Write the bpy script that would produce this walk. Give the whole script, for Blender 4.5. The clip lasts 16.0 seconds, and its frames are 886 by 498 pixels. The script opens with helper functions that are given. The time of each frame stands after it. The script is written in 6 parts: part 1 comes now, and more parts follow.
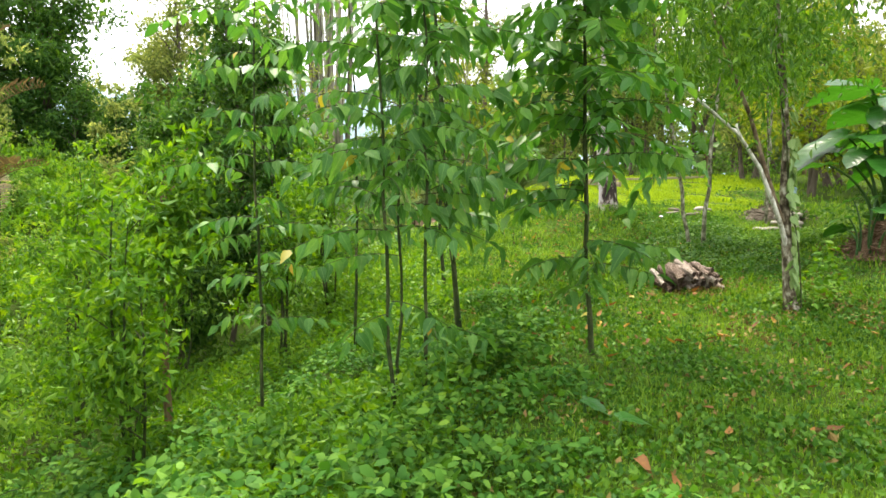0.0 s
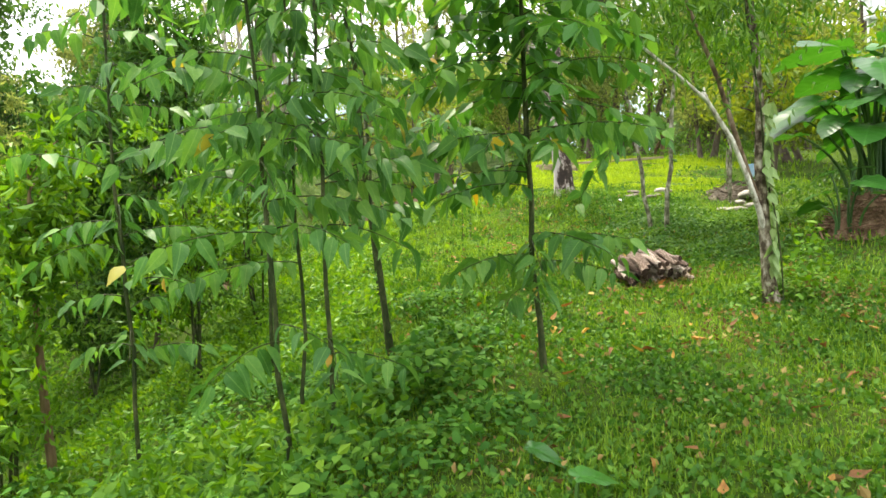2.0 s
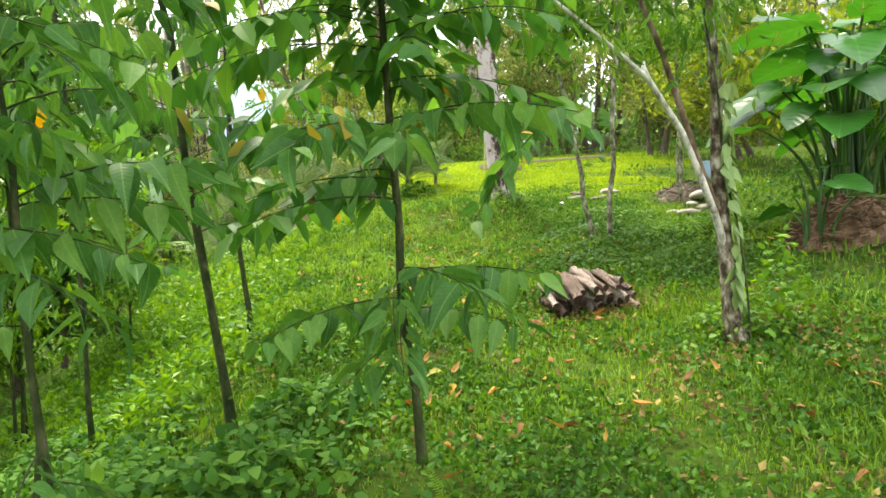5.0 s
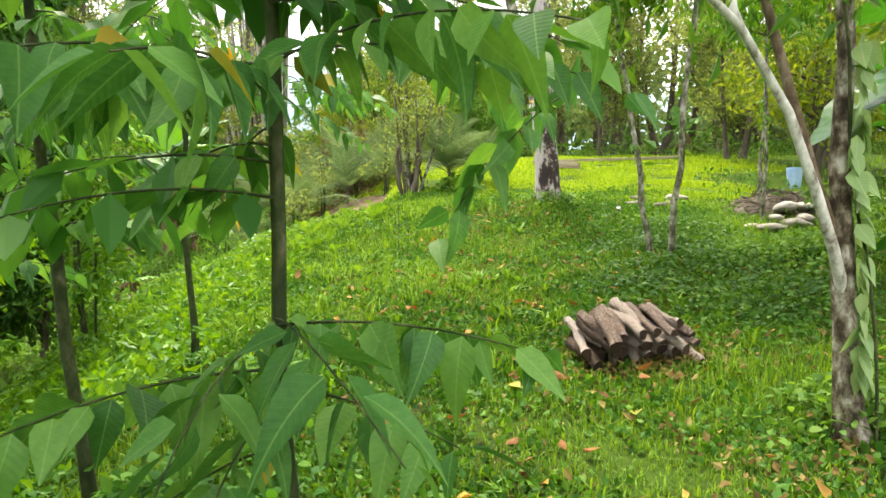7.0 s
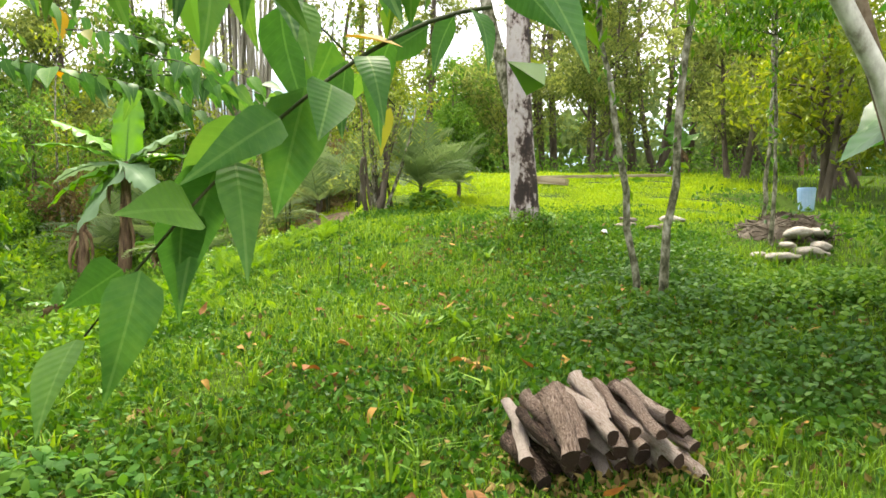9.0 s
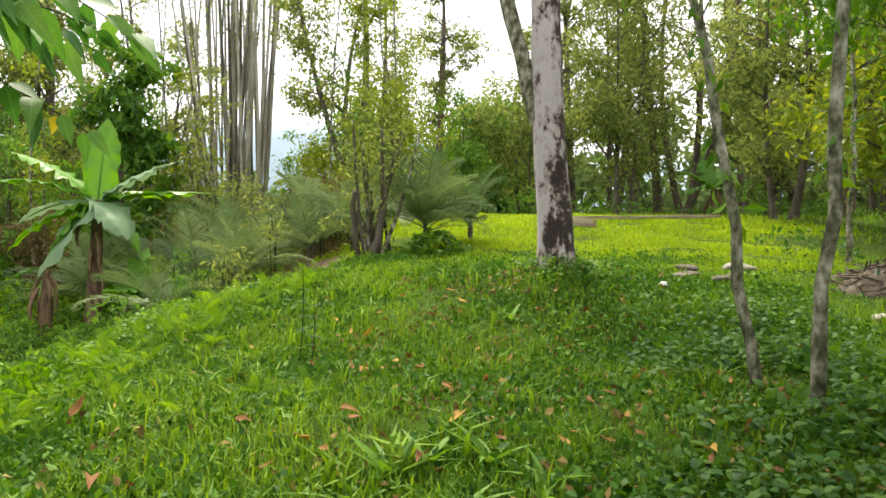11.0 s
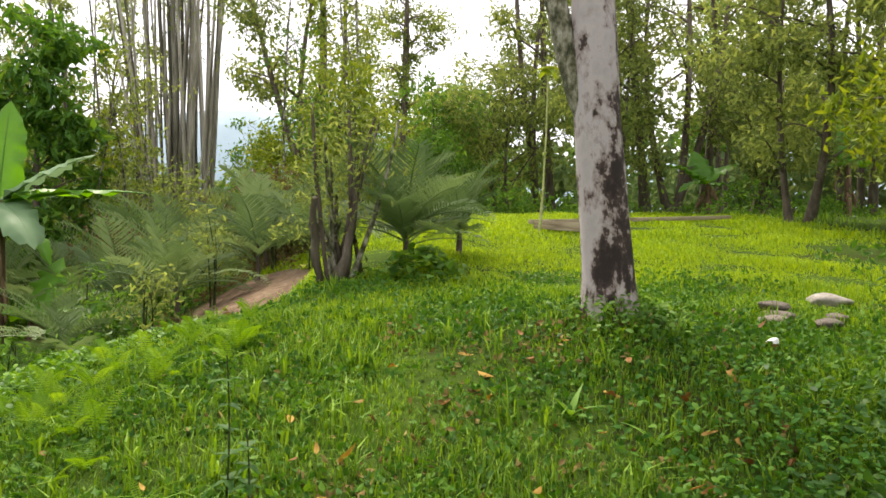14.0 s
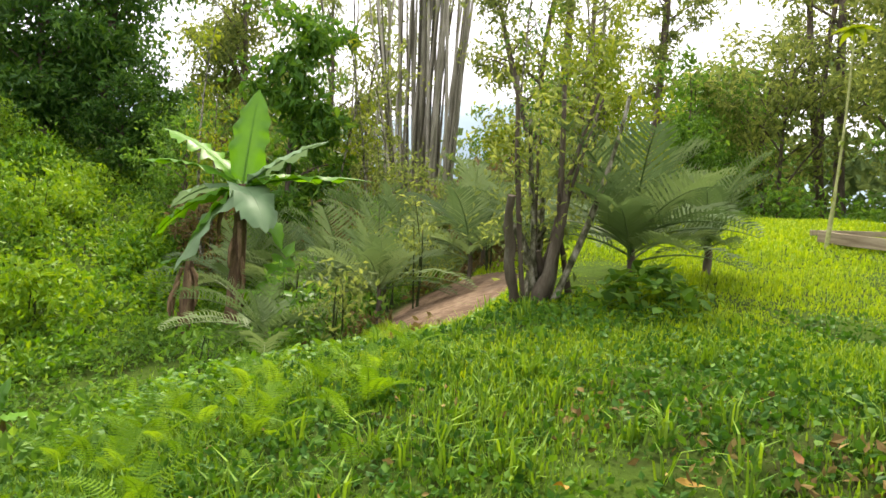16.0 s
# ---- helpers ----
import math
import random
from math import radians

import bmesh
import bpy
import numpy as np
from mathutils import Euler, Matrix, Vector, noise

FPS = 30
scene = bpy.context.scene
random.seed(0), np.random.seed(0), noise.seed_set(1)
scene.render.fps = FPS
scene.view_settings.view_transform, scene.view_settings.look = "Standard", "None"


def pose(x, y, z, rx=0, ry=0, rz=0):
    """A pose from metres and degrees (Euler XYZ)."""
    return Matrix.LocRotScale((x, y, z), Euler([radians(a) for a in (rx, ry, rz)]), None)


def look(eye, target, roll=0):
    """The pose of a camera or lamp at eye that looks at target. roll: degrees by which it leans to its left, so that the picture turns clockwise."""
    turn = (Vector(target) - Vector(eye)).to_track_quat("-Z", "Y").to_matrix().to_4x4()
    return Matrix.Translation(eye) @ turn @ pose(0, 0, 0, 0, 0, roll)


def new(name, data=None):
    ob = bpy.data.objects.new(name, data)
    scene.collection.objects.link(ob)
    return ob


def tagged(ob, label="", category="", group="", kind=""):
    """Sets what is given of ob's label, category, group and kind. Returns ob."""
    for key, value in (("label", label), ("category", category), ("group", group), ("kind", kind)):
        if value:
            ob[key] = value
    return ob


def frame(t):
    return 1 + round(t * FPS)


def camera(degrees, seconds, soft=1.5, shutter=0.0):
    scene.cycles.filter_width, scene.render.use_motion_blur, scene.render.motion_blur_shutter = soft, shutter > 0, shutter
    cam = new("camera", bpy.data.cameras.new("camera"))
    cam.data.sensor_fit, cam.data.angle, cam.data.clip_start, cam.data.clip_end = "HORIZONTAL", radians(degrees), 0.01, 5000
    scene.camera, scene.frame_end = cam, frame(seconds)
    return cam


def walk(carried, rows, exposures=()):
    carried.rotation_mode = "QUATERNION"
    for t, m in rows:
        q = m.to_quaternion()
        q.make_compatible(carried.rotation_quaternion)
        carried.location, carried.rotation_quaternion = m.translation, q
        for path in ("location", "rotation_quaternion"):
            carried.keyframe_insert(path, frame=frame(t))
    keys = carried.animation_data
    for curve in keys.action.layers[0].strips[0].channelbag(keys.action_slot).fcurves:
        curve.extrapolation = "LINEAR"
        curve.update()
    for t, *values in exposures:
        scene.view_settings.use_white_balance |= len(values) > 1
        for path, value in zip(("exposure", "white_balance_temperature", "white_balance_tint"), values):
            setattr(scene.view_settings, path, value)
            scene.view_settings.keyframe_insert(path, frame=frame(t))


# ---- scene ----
cam = camera(67.4, 16.0, soft=1.6)
PATH = [
    (0, (0.527, 1.464, 1.214), (0.47, 3.461, 1.123), -0.5),
    (0.5, (0.586, 1.677, 1.237), (0.68, 3.673, 1.138), -0.5),
    (1, (0.581, 2.03, 1.237), (0.747, 4.021, 1.134), -0.0),
    (1.5, (0.682, 2.373, 1.22), (0.782, 4.366, 1.096), -2.8),
    (2, (0.859, 2.594, 1.215), (0.91, 4.59, 1.095), -2.8),
    (2.5, (0.944, 2.825, 1.254), (1.109, 4.808, 1.052), -3.3),
    (3, (1.053, 3.082, 1.297), (1.299, 5.059, 1.119), -4.4),
    (3.5, (1.218, 3.394, 1.288), (1.448, 5.374, 1.13), -2.8),
    (4, (1.339, 3.579, 1.291), (1.455, 5.569, 1.132), -2.5),
    (4.5, (1.427, 3.86, 1.302), (1.557, 5.853, 1.192), -2.0),
    (5, (1.568, 4.099, 1.298), (1.743, 6.087, 1.171), -3.7),
    (5.2, (1.653, 4.263, 1.306), (1.831, 6.252, 1.204), -2.7),
    (7.3, (2.263, 5.734, 1.334), (2.247, 7.727, 1.175), -0.7),
    (7.5, (2.36, 5.859, 1.342), (2.377, 7.851, 1.164), -0.9),
    (8, (2.447, 6.176, 1.365), (2.58, 8.165, 1.195), -2.2),
    (8.5, (2.574, 6.561, 1.363), (2.616, 8.555, 1.203), -1.5),
    (8.7, (2.618, 6.703, 1.382), (2.64, 8.698, 1.248), -0.7),
    (10.8, (2.717, 8.924, 1.378), (2.669, 10.923, 1.417), 1.8),
    (11, (2.674, 9.103, 1.41), (2.642, 11.103, 1.455), 0.4),
    (11.5, (2.535, 9.55, 1.487), (2.341, 11.541, 1.493), 2.8),
    (12, (2.407, 9.827, 1.555), (2.146, 11.809, 1.616), 3.6),
    (12.5, (2.212, 10.316, 1.607), (2.189, 12.314, 1.706), -1.3),
    (13, (2.106, 10.661, 1.664), (2.233, 12.657, 1.674), 0.1),
    (13.5, (2.231, 11.154, 1.761), (2.32, 13.152, 1.797), -1.6),
    (14, (2.278, 11.387, 1.838), (2.375, 13.385, 1.852), -0.0),
    (14.5, (2.297, 11.784, 1.843), (2.33, 13.783, 1.817), -1.1),
    (15, (2.489, 12.273, 1.901), (2.502, 14.273, 1.87), -1.8),
    (15.5, (2.592, 12.72, 1.97), (2.266, 14.691, 1.884), 1.4),
    (16, (2.485, 13.124, 2.071), (1.862, 15.024, 2.033), 3.5),
]
EXPOSURES = [(0, 1.42, 6500, 13), (2.5, 1.57, 6500, 14), (5, 1.57, 6500, 14), (8.7, 1.5, 6500, 15), (11, 0.97, 6500, 17), (13, 0.78, 6500, 19), (14.5, 0.85, 6500, 20), (16, 1.03, 6500, 20)]
walk(cam, [(t, look(eye, target, roll)) for t, eye, target, roll in PATH], EXPOSURES)

# ---- light: bright overcast sky with a veiled high sun ----
SUN_ELEV, SUN_AZ = radians(62), radians(-20)
world = bpy.data.worlds.new("sky")
scene.world = world
world.use_nodes = True
wn, wl = world.node_tree.nodes, world.node_tree.links
wn.clear()
w_out = wn.new("ShaderNodeOutputWorld")
w_sky = wn.new("ShaderNodeTexSky")
w_sky.sky_type, w_sky.sun_disc, w_sky.sun_elevation, w_sky.sun_rotation = "NISHITA", False, SUN_ELEV, SUN_AZ
w_bg = wn.new("ShaderNodeBackground")
w_bg.inputs["Strength"].default_value = 0.12
w_cloud = wn.new("ShaderNodeBackground")
w_cloud.inputs["Strength"].default_value = 1.25
w_noise = wn.new("ShaderNodeTexNoise")
w_noise.inputs["Scale"].default_value, w_noise.inputs["Detail"].default_value = 2.2, 5
w_ramp = wn.new("ShaderNodeValToRGB")
w_ramp.color_ramp.elements[0].color, w_ramp.color_ramp.elements[1].color = (0.86, 0.88, 0.90, 1), (1.0, 1.0, 0.98, 1)
w_ramp.color_ramp.elements[0].position, w_ramp.color_ramp.elements[1].position = 0.3, 0.6
w_mix = wn.new("ShaderNodeMixShader")
w_mix.inputs["Fac"].default_value = 0.92
w_co = wn.new("ShaderNodeTexCoord")
wl.new(w_co.outputs["Generated"], w_noise.inputs["Vector"])
wl.new(w_noise.outputs["Fac"], w_ramp.inputs["Fac"])
wl.new(w_ramp.outputs["Color"], w_cloud.inputs["Color"])
wl.new(w_sky.outputs["Color"], w_bg.inputs["Color"])
wl.new(w_bg.outputs["Background"], w_mix.inputs[1])
wl.new(w_cloud.outputs["Background"], w_mix.inputs[2])
wl.new(w_mix.outputs["Shader"], w_out.inputs["Surface"])
sun = new("sun", bpy.data.lights.new("sun", "SUN"))
sun.data.energy, sun.data.angle, sun.data.color = 3.9, radians(14), (1.0, 0.93, 0.74)
sun_dir = Vector((math.sin(SUN_AZ) * math.cos(SUN_ELEV), math.cos(SUN_AZ) * math.cos(SUN_ELEV), math.sin(SUN_ELEV)))
sun.matrix_world = look(sun_dir * 60, (0, 0, 0))


# ---- materials ----
def mat_base(name):
    m = bpy.data.materials.new(name)
    m.use_nodes = True
    nodes, links = m.node_tree.nodes, m.node_tree.links
    return m, nodes, links, nodes["Principled BSDF"]


def ramp_node(nodes, stops):
    r = nodes.new("ShaderNodeValToRGB")
    els = r.color_ramp.elements
    while len(els) < len(stops):
        els.new(0.5)
    for e, (p, c) in zip(els, stops):
        e.position, e.color = p, (*c, 1)
    return r


def noise_node(nodes, links, scale, detail=4, rough=0.6, stretch=None):
    co = nodes.new("ShaderNodeTexCoord")
    n = nodes.new("ShaderNodeTexNoise")
    n.inputs["Scale"].default_value, n.inputs["Detail"].default_value, n.inputs["Roughness"].default_value = scale, detail, rough
    if stretch:
        mp = nodes.new("ShaderNodeMapping")
        mp.inputs["Scale"].default_value = stretch
        links.new(co.outputs["Object"], mp.inputs["Vector"])
        links.new(mp.outputs["Vector"], n.inputs["Vector"])
    else:
        links.new(co.outputs["Object"], n.inputs["Vector"])
    return n


def math_node(nodes, links, op, a, b):
    n = nodes.new("ShaderNodeMath")
    n.operation = op
    for k, v in ((0, a), (1, b)):
        if isinstance(v, (int, float)):
            n.inputs[k].default_value = v
        else:
            links.new(v, n.inputs[k])
    return n.outputs[0]


def leaf_mat(name, dark, mid, light, trans=0.35, rough=0.45, per="island", patch=0.8, spec=0.2, veins=0):
    """A thin green leaf: three tones by leaf and by patch, glossy cuticle, light passing through."""
    m, nodes, links, b = mat_base(name)
    if per == "island":
        rnd = nodes.new("ShaderNodeNewGeometry").outputs["Random Per Island"]
    else:
        rnd = nodes.new("ShaderNodeObjectInfo").outputs["Random"]
    n = noise_node(nodes, links, patch, 3)
    f = math_node(nodes, links, "ADD", math_node(nodes, links, "MULTIPLY", rnd, 0.55), math_node(nodes, links, "MULTIPLY", n.outputs["Fac"], 0.5))
    r = ramp_node(nodes, [(0.12, dark), (0.5, mid), (0.9, light)])
    links.new(f, r.inputs["Fac"])
    links.new(r.outputs["Color"], b.inputs["Base Color"])
    b.inputs["Roughness"].default_value = rough
    b.inputs["Specular IOR Level"].default_value = spec
    if veins:
        co = nodes.new("ShaderNodeTexCoord")
        xyz = nodes.new("ShaderNodeSeparateXYZ")
        links.new(co.outputs["Object"], xyz.inputs["Vector"])
        ax = math_node(nodes, links, "ABSOLUTE", xyz.outputs["X"], 0.0)
        rib = math_node(nodes, links, "LESS_THAN", ax, 0.011)
        wave = math_node(nodes, links, "SINE", math_node(nodes, links, "MULTIPLY", math_node(nodes, links, "SUBTRACT", xyz.outputs["Y"], math_node(nodes, links, "MULTIPLY", ax, 0.7)), veins), 0.0)
        side = math_node(nodes, links, "GREATER_THAN", wave, 0.93)
        line = math_node(nodes, links, "MAXIMUM", rib, math_node(nodes, links, "MULTIPLY", side, 0.18))
        pale = nodes.new("ShaderNodeMix")
        pale.data_type = "RGBA"
        links.new(math_node(nodes, links, "MULTIPLY", line, 0.45), pale.inputs["Factor"])
        links.new(r.outputs["Color"], pale.inputs["A"])
        pale.inputs["B"].default_value = (light[0] * 1.7, light[1] * 1.4, light[2] * 2.2, 1)
        links.new(pale.outputs["Result"], b.inputs["Base Color"])
        vb = nodes.new("ShaderNodeBump")
        vb.inputs["Strength"].default_value, vb.inputs["Distance"].default_value = 0.10, 0.01
        links.new(wave, vb.inputs["Height"])
        links.new(vb.outputs["Normal"], b.inputs["Normal"])
    t = nodes.new("ShaderNodeBsdfTranslucent")
    hs = nodes.new("ShaderNodeHueSaturation")
    hs.inputs["Hue"].default_value, hs.inputs["Saturation"].default_value, hs.inputs["Value"].default_value = 0.485, 1.1, 1.5
    links.new(r.outputs["Color"], hs.inputs["Color"])
    links.new(hs.outputs["Color"], t.inputs["Color"])
    mx = nodes.new("ShaderNodeMixShader")
    mx.inputs["Fac"].default_value = trans
    links.new(b.outputs["BSDF"], mx.inputs[1])
    links.new(t.outputs["BSDF"], mx.inputs[2])
    links.new(mx.outputs["Shader"], nodes["Material Output"].inputs["Surface"])
    return m


def rough_mat(name, stops, scale=6, rough=0.85, bump=0.4, dist=0.02, stretch=None, detail=6, metal=0.0, per_object=0.0):
    """A mottled surface: colour ramp on noise, a finer bump."""
    m, nodes, links, b = mat_base(name)
    n = noise_node(nodes, links, scale, detail, 0.65, stretch)
    fac = n.outputs["Fac"]
    if per_object:
        rnd = nodes.new("ShaderNodeObjectInfo").outputs["Random"]
        fac = math_node(nodes, links, "ADD", fac, math_node(nodes, links, "MULTIPLY", math_node(nodes, links, "SUBTRACT", rnd, 0.5), per_object))
    r = ramp_node(nodes, stops)
    links.new(fac, r.inputs["Fac"])
    links.new(r.outputs["Color"], b.inputs["Base Color"])
    b.inputs["Roughness"].default_value, b.inputs["Metallic"].default_value = rough, metal
    b.inputs["Specular IOR Level"].default_value = 0.2
    n2 = noise_node(nodes, links, scale * 4, 6, 0.7, stretch)
    bp = nodes.new("ShaderNodeBump")
    bp.inputs["Strength"].default_value, bp.inputs["Distance"].default_value = bump, dist
    links.new(n2.outputs["Fac"], bp.inputs["Height"])
    links.new(bp.outputs["Normal"], b.inputs["Normal"])
    return m


M_SAP_LEAF = leaf_mat("sapling_leaf", (0.024, 0.088, 0.017), (0.06, 0.175, 0.03), (0.15, 0.30, 0.048), 0.32, 0.5, "object", 6.0, 0.25, 75)
M_SAP_JOINED = leaf_mat("sapling_leaves", (0.026, 0.096, 0.017), (0.062, 0.19, 0.03), (0.15, 0.31, 0.046), 0.34, 0.5, "island", 0.8, 0.25)
M_YELLOW_LEAF = leaf_mat("yellowing_leaf", (0.16, 0.20, 0.03), (0.35, 0.30, 0.04), (0.45, 0.22, 0.03), 0.35, 0.5, "object")
M_GRASS = leaf_mat("grass_blade", (0.042, 0.098, 0.012), (0.112, 0.222, 0.021), (0.235, 0.37, 0.038), 0.35, 0.6, "island", 0.45, 0.12)
# yellower, brighter copy of the lawn grass, sunlight painted into its colour
M_GRASS_LIT = leaf_mat("lit_lawn_grass", (0.10, 0.185, 0.013), (0.205, 0.33, 0.019), (0.35, 0.45, 0.033), 0.4, 0.6, "island", 0.35, 0.12)
# weed greens, darker tones lowered to stand in for shadow between blades
M_CLOVER = leaf_mat("creeping_weed", (0.016, 0.058, 0.008), (0.048, 0.138, 0.014), (0.13, 0.255, 0.026), 0.25, 0.55, "island", 0.7, 0.15)
M_WEED = leaf_mat("undergrowth", (0.03, 0.092, 0.009), (0.082, 0.205, 0.016), (0.205, 0.355, 0.028), 0.35, 0.5, "island", 0.5, 0.2)
M_BROAD = leaf_mat("broad_weed", (0.018, 0.075, 0.010), (0.055, 0.16, 0.02), (0.15, 0.29, 0.035), 0.35, 0.6, "island", 0.6, 0.1)
M_WEED_LIGHT = leaf_mat("light_undergrowth", (0.08, 0.19, 0.012), (0.15, 0.28, 0.018), (0.25, 0.38, 0.03), 0.35, 0.5, "island", 0.5, 0.2)
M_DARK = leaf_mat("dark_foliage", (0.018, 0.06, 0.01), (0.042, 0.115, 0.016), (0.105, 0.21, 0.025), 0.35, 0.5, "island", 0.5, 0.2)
M_OLIVE = leaf_mat("olive_foliage", (0.056, 0.086, 0.024), (0.148, 0.20, 0.05), (0.29, 0.335, 0.085), 0.5, 0.6, "island", 0.4, 0.1)
M_LIME = leaf_mat("lime_foliage", (0.07, 0.125, 0.014), (0.15, 0.215, 0.022), (0.28, 0.325, 0.035), 0.4, 0.5, "island", 0.5, 0.15)
M_MID = leaf_mat("green_foliage", (0.034, 0.092, 0.013), (0.086, 0.195, 0.026), (0.18, 0.305, 0.045), 0.4, 0.5, "island", 0.4, 0.15)
# darker copy of green_foliage: crown shade, and one tree's deeper green, as colour
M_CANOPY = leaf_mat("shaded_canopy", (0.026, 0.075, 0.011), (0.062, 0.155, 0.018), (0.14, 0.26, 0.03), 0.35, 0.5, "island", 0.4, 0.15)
# greens paled and greyed so the colour itself carries the haze
M_HAZE = leaf_mat("haze_paled_foliage", (0.065, 0.105, 0.045), (0.11, 0.165, 0.058), (0.175, 0.235, 0.075), 0.3, 0.8, "island", 0.15, 0.0)
M_BROWN_LEAF = leaf_mat("dry_foliage", (0.07, 0.05, 0.02), (0.13, 0.10, 0.035), (0.20, 0.16, 0.05), 0.25, 0.7, "island", 0.5)
M_BANANA = leaf_mat("banana_leaf", (0.055, 0.16, 0.012), (0.09, 0.24, 0.016), (0.16, 0.36, 0.03), 0.42, 0.4, "object", 1.5, 0.3)
M_BANANA_PALE = leaf_mat("pale_banana_leaf", (0.12, 0.21, 0.10), (0.18, 0.28, 0.14), (0.25, 0.36, 0.18), 0.25, 0.5, "object", 2)
M_TARO_STALK = leaf_mat("taro_stalk", (0.018, 0.055, 0.012), (0.036, 0.095, 0.02), (0.07, 0.15, 0.03), 0.08, 0.45, "object", 3, 0.3)
M_TARO = leaf_mat("taro_leaf", (0.019, 0.085, 0.012), (0.034, 0.14, 0.017), (0.065, 0.22, 0.028), 0.36, 0.3, "object", 1.2, 0.5, 45)
M_SHOOT = leaf_mat("broad_grass_blade", (0.06, 0.15, 0.016), (0.11, 0.235, 0.026), (0.18, 0.33, 0.045), 0.35, 0.5, "object", 3, 0.2)
M_FERN = leaf_mat("fern_frond", (0.08, 0.18, 0.016), (0.16, 0.30, 0.025), (0.27, 0.42, 0.045), 0.35, 0.5, "object", 2, 0.15)
M_PALM = leaf_mat("palm_frond", (0.06, 0.11, 0.038), (0.125, 0.19, 0.066), (0.22, 0.295, 0.12), 0.25, 0.45, "object", 1, 0.3)
M_VINE = leaf_mat("vine_leaf", (0.11, 0.21, 0.05), (0.19, 0.3, 0.09), (0.29, 0.39, 0.15), 0.25, 0.4, "object", 2, 0.3, 60)
M_DEAD = leaf_mat("fallen_leaf", (0.07, 0.035, 0.014), (0.22, 0.10, 0.03), (0.46, 0.30, 0.05), 0.15, 0.7, "object", 4)
M_LITTER_LEAF = leaf_mat("leaf_litter", (0.06, 0.04, 0.016), (0.19, 0.135, 0.045), (0.36, 0.29, 0.10), 0.1, 0.8, "island", 3, 0.1)
M_STEM = rough_mat("green_brown_bark", [(0.32, (0.012, 0.022, 0.006)), (0.5, (0.032, 0.046, 0.013)), (0.62, (0.07, 0.075, 0.03)), (0.72, (0.14, 0.13, 0.08))], 14, 0.8, 0.5, 0.006, (1, 1, 0.5))
M_BARK = rough_mat("grey_brown_bark", [(0.3, (0.04, 0.03, 0.022)), (0.55, (0.11, 0.09, 0.065)), (0.75, (0.22, 0.20, 0.16))], 6, 0.9, 0.6, 0.02, (1, 1, 0.3))
M_WHITE_BARK = rough_mat("pale_lichen_bark", [(0.37, (0.03, 0.032, 0.015)), (0.46, (0.09, 0.09, 0.05)), (0.55, (0.21, 0.20, 0.14)), (0.66, (0.40, 0.38, 0.31))], 13, 0.85, 0.4, 0.008, (1, 1, 0.6))
M_VINE_BARK = rough_mat("lichened_trunk_bark", [(0.38, (0.03, 0.022, 0.014)), (0.47, (0.085, 0.065, 0.042)), (0.56, (0.22, 0.19, 0.14)), (0.66, (0.48, 0.45, 0.38))], 15, 0.85, 0.5, 0.008, (1, 1, 0.6))
M_BROWN_LIMB = rough_mat("brown_limb_bark", [(0.34, (0.05, 0.032, 0.02)), (0.5, (0.13, 0.09, 0.055)), (0.68, (0.27, 0.21, 0.15))], 14, 0.85, 0.5, 0.006, (1, 1, 0.5))
M_LIMB = rough_mat("pale_limb_bark", [(0.36, (0.16, 0.14, 0.10)), (0.47, (0.44, 0.42, 0.36)), (0.62, (0.66, 0.64, 0.58))], 16, 0.85, 0.4, 0.006, (1, 1, 0.6))
M_BAMBOO = rough_mat("grey_bamboo", [(0.3, (0.06, 0.055, 0.035)), (0.5, (0.19, 0.18, 0.13)), (0.7, (0.36, 0.34, 0.27))], 4, 0.6, 0.2, 0.01, (1, 1, 0.12), per_object=0.5)
M_BANANA_STEM = rough_mat("banana_stem", [(0.35, (0.05, 0.028, 0.018)), (0.55, (0.16, 0.10, 0.06)), (0.72, (0.20, 0.20, 0.08))], 5, 0.7, 0.4, 0.02, (2, 2, 0.4))
M_DRY = rough_mat("dry_sheath", [(0.3, (0.09, 0.055, 0.03)), (0.6, (0.24, 0.16, 0.09)), (0.8, (0.36, 0.28, 0.17))], 7, 0.9, 0.6, 0.02, (2, 2, 0.3))
M_LOG = rough_mat("split_firewood", [(0.33, (0.035, 0.022, 0.015)), (0.43, (0.15, 0.10, 0.072)), (0.52, (0.34, 0.255, 0.20)), (0.66, (0.56, 0.48, 0.42))], 16, 0.9, 0.9, 0.018, (1, 1, 0.35), per_object=0.34)
M_LOG_END = rough_mat("firewood_end", [(0.35, (0.018, 0.012, 0.01)), (0.6, (0.06, 0.035, 0.025)), (0.8, (0.15, 0.09, 0.06))], 18, 0.95, 0.5, 0.01, per_object=0.2)
M_STONE = rough_mat("grey_stone", [(0.3, (0.09, 0.075, 0.06)), (0.55, (0.18, 0.155, 0.125)), (0.8, (0.28, 0.245, 0.20))], 7, 0.9, 0.5, 0.02, per_object=0.2)
M_PALE = rough_mat("pale_rubble", [(0.3, (0.22, 0.20, 0.16)), (0.6, (0.38, 0.35, 0.30)), (0.8, (0.52, 0.49, 0.43))], 6, 0.9, 0.4, 0.02, per_object=0.2)
M_PLANK = rough_mat("weathered_plank", [(0.3, (0.14, 0.10, 0.06)), (0.55, (0.33, 0.27, 0.18)), (0.8, (0.46, 0.40, 0.28))], 5, 0.8, 0.4, 0.01, (0.3, 3, 3))
M_ROPE = rough_mat("yellow_green_stem", [(0.3, (0.22, 0.25, 0.08)), (0.6, (0.38, 0.40, 0.16)), (0.8, (0.5, 0.48, 0.24))], 20, 0.7, 0.3, 0.004)
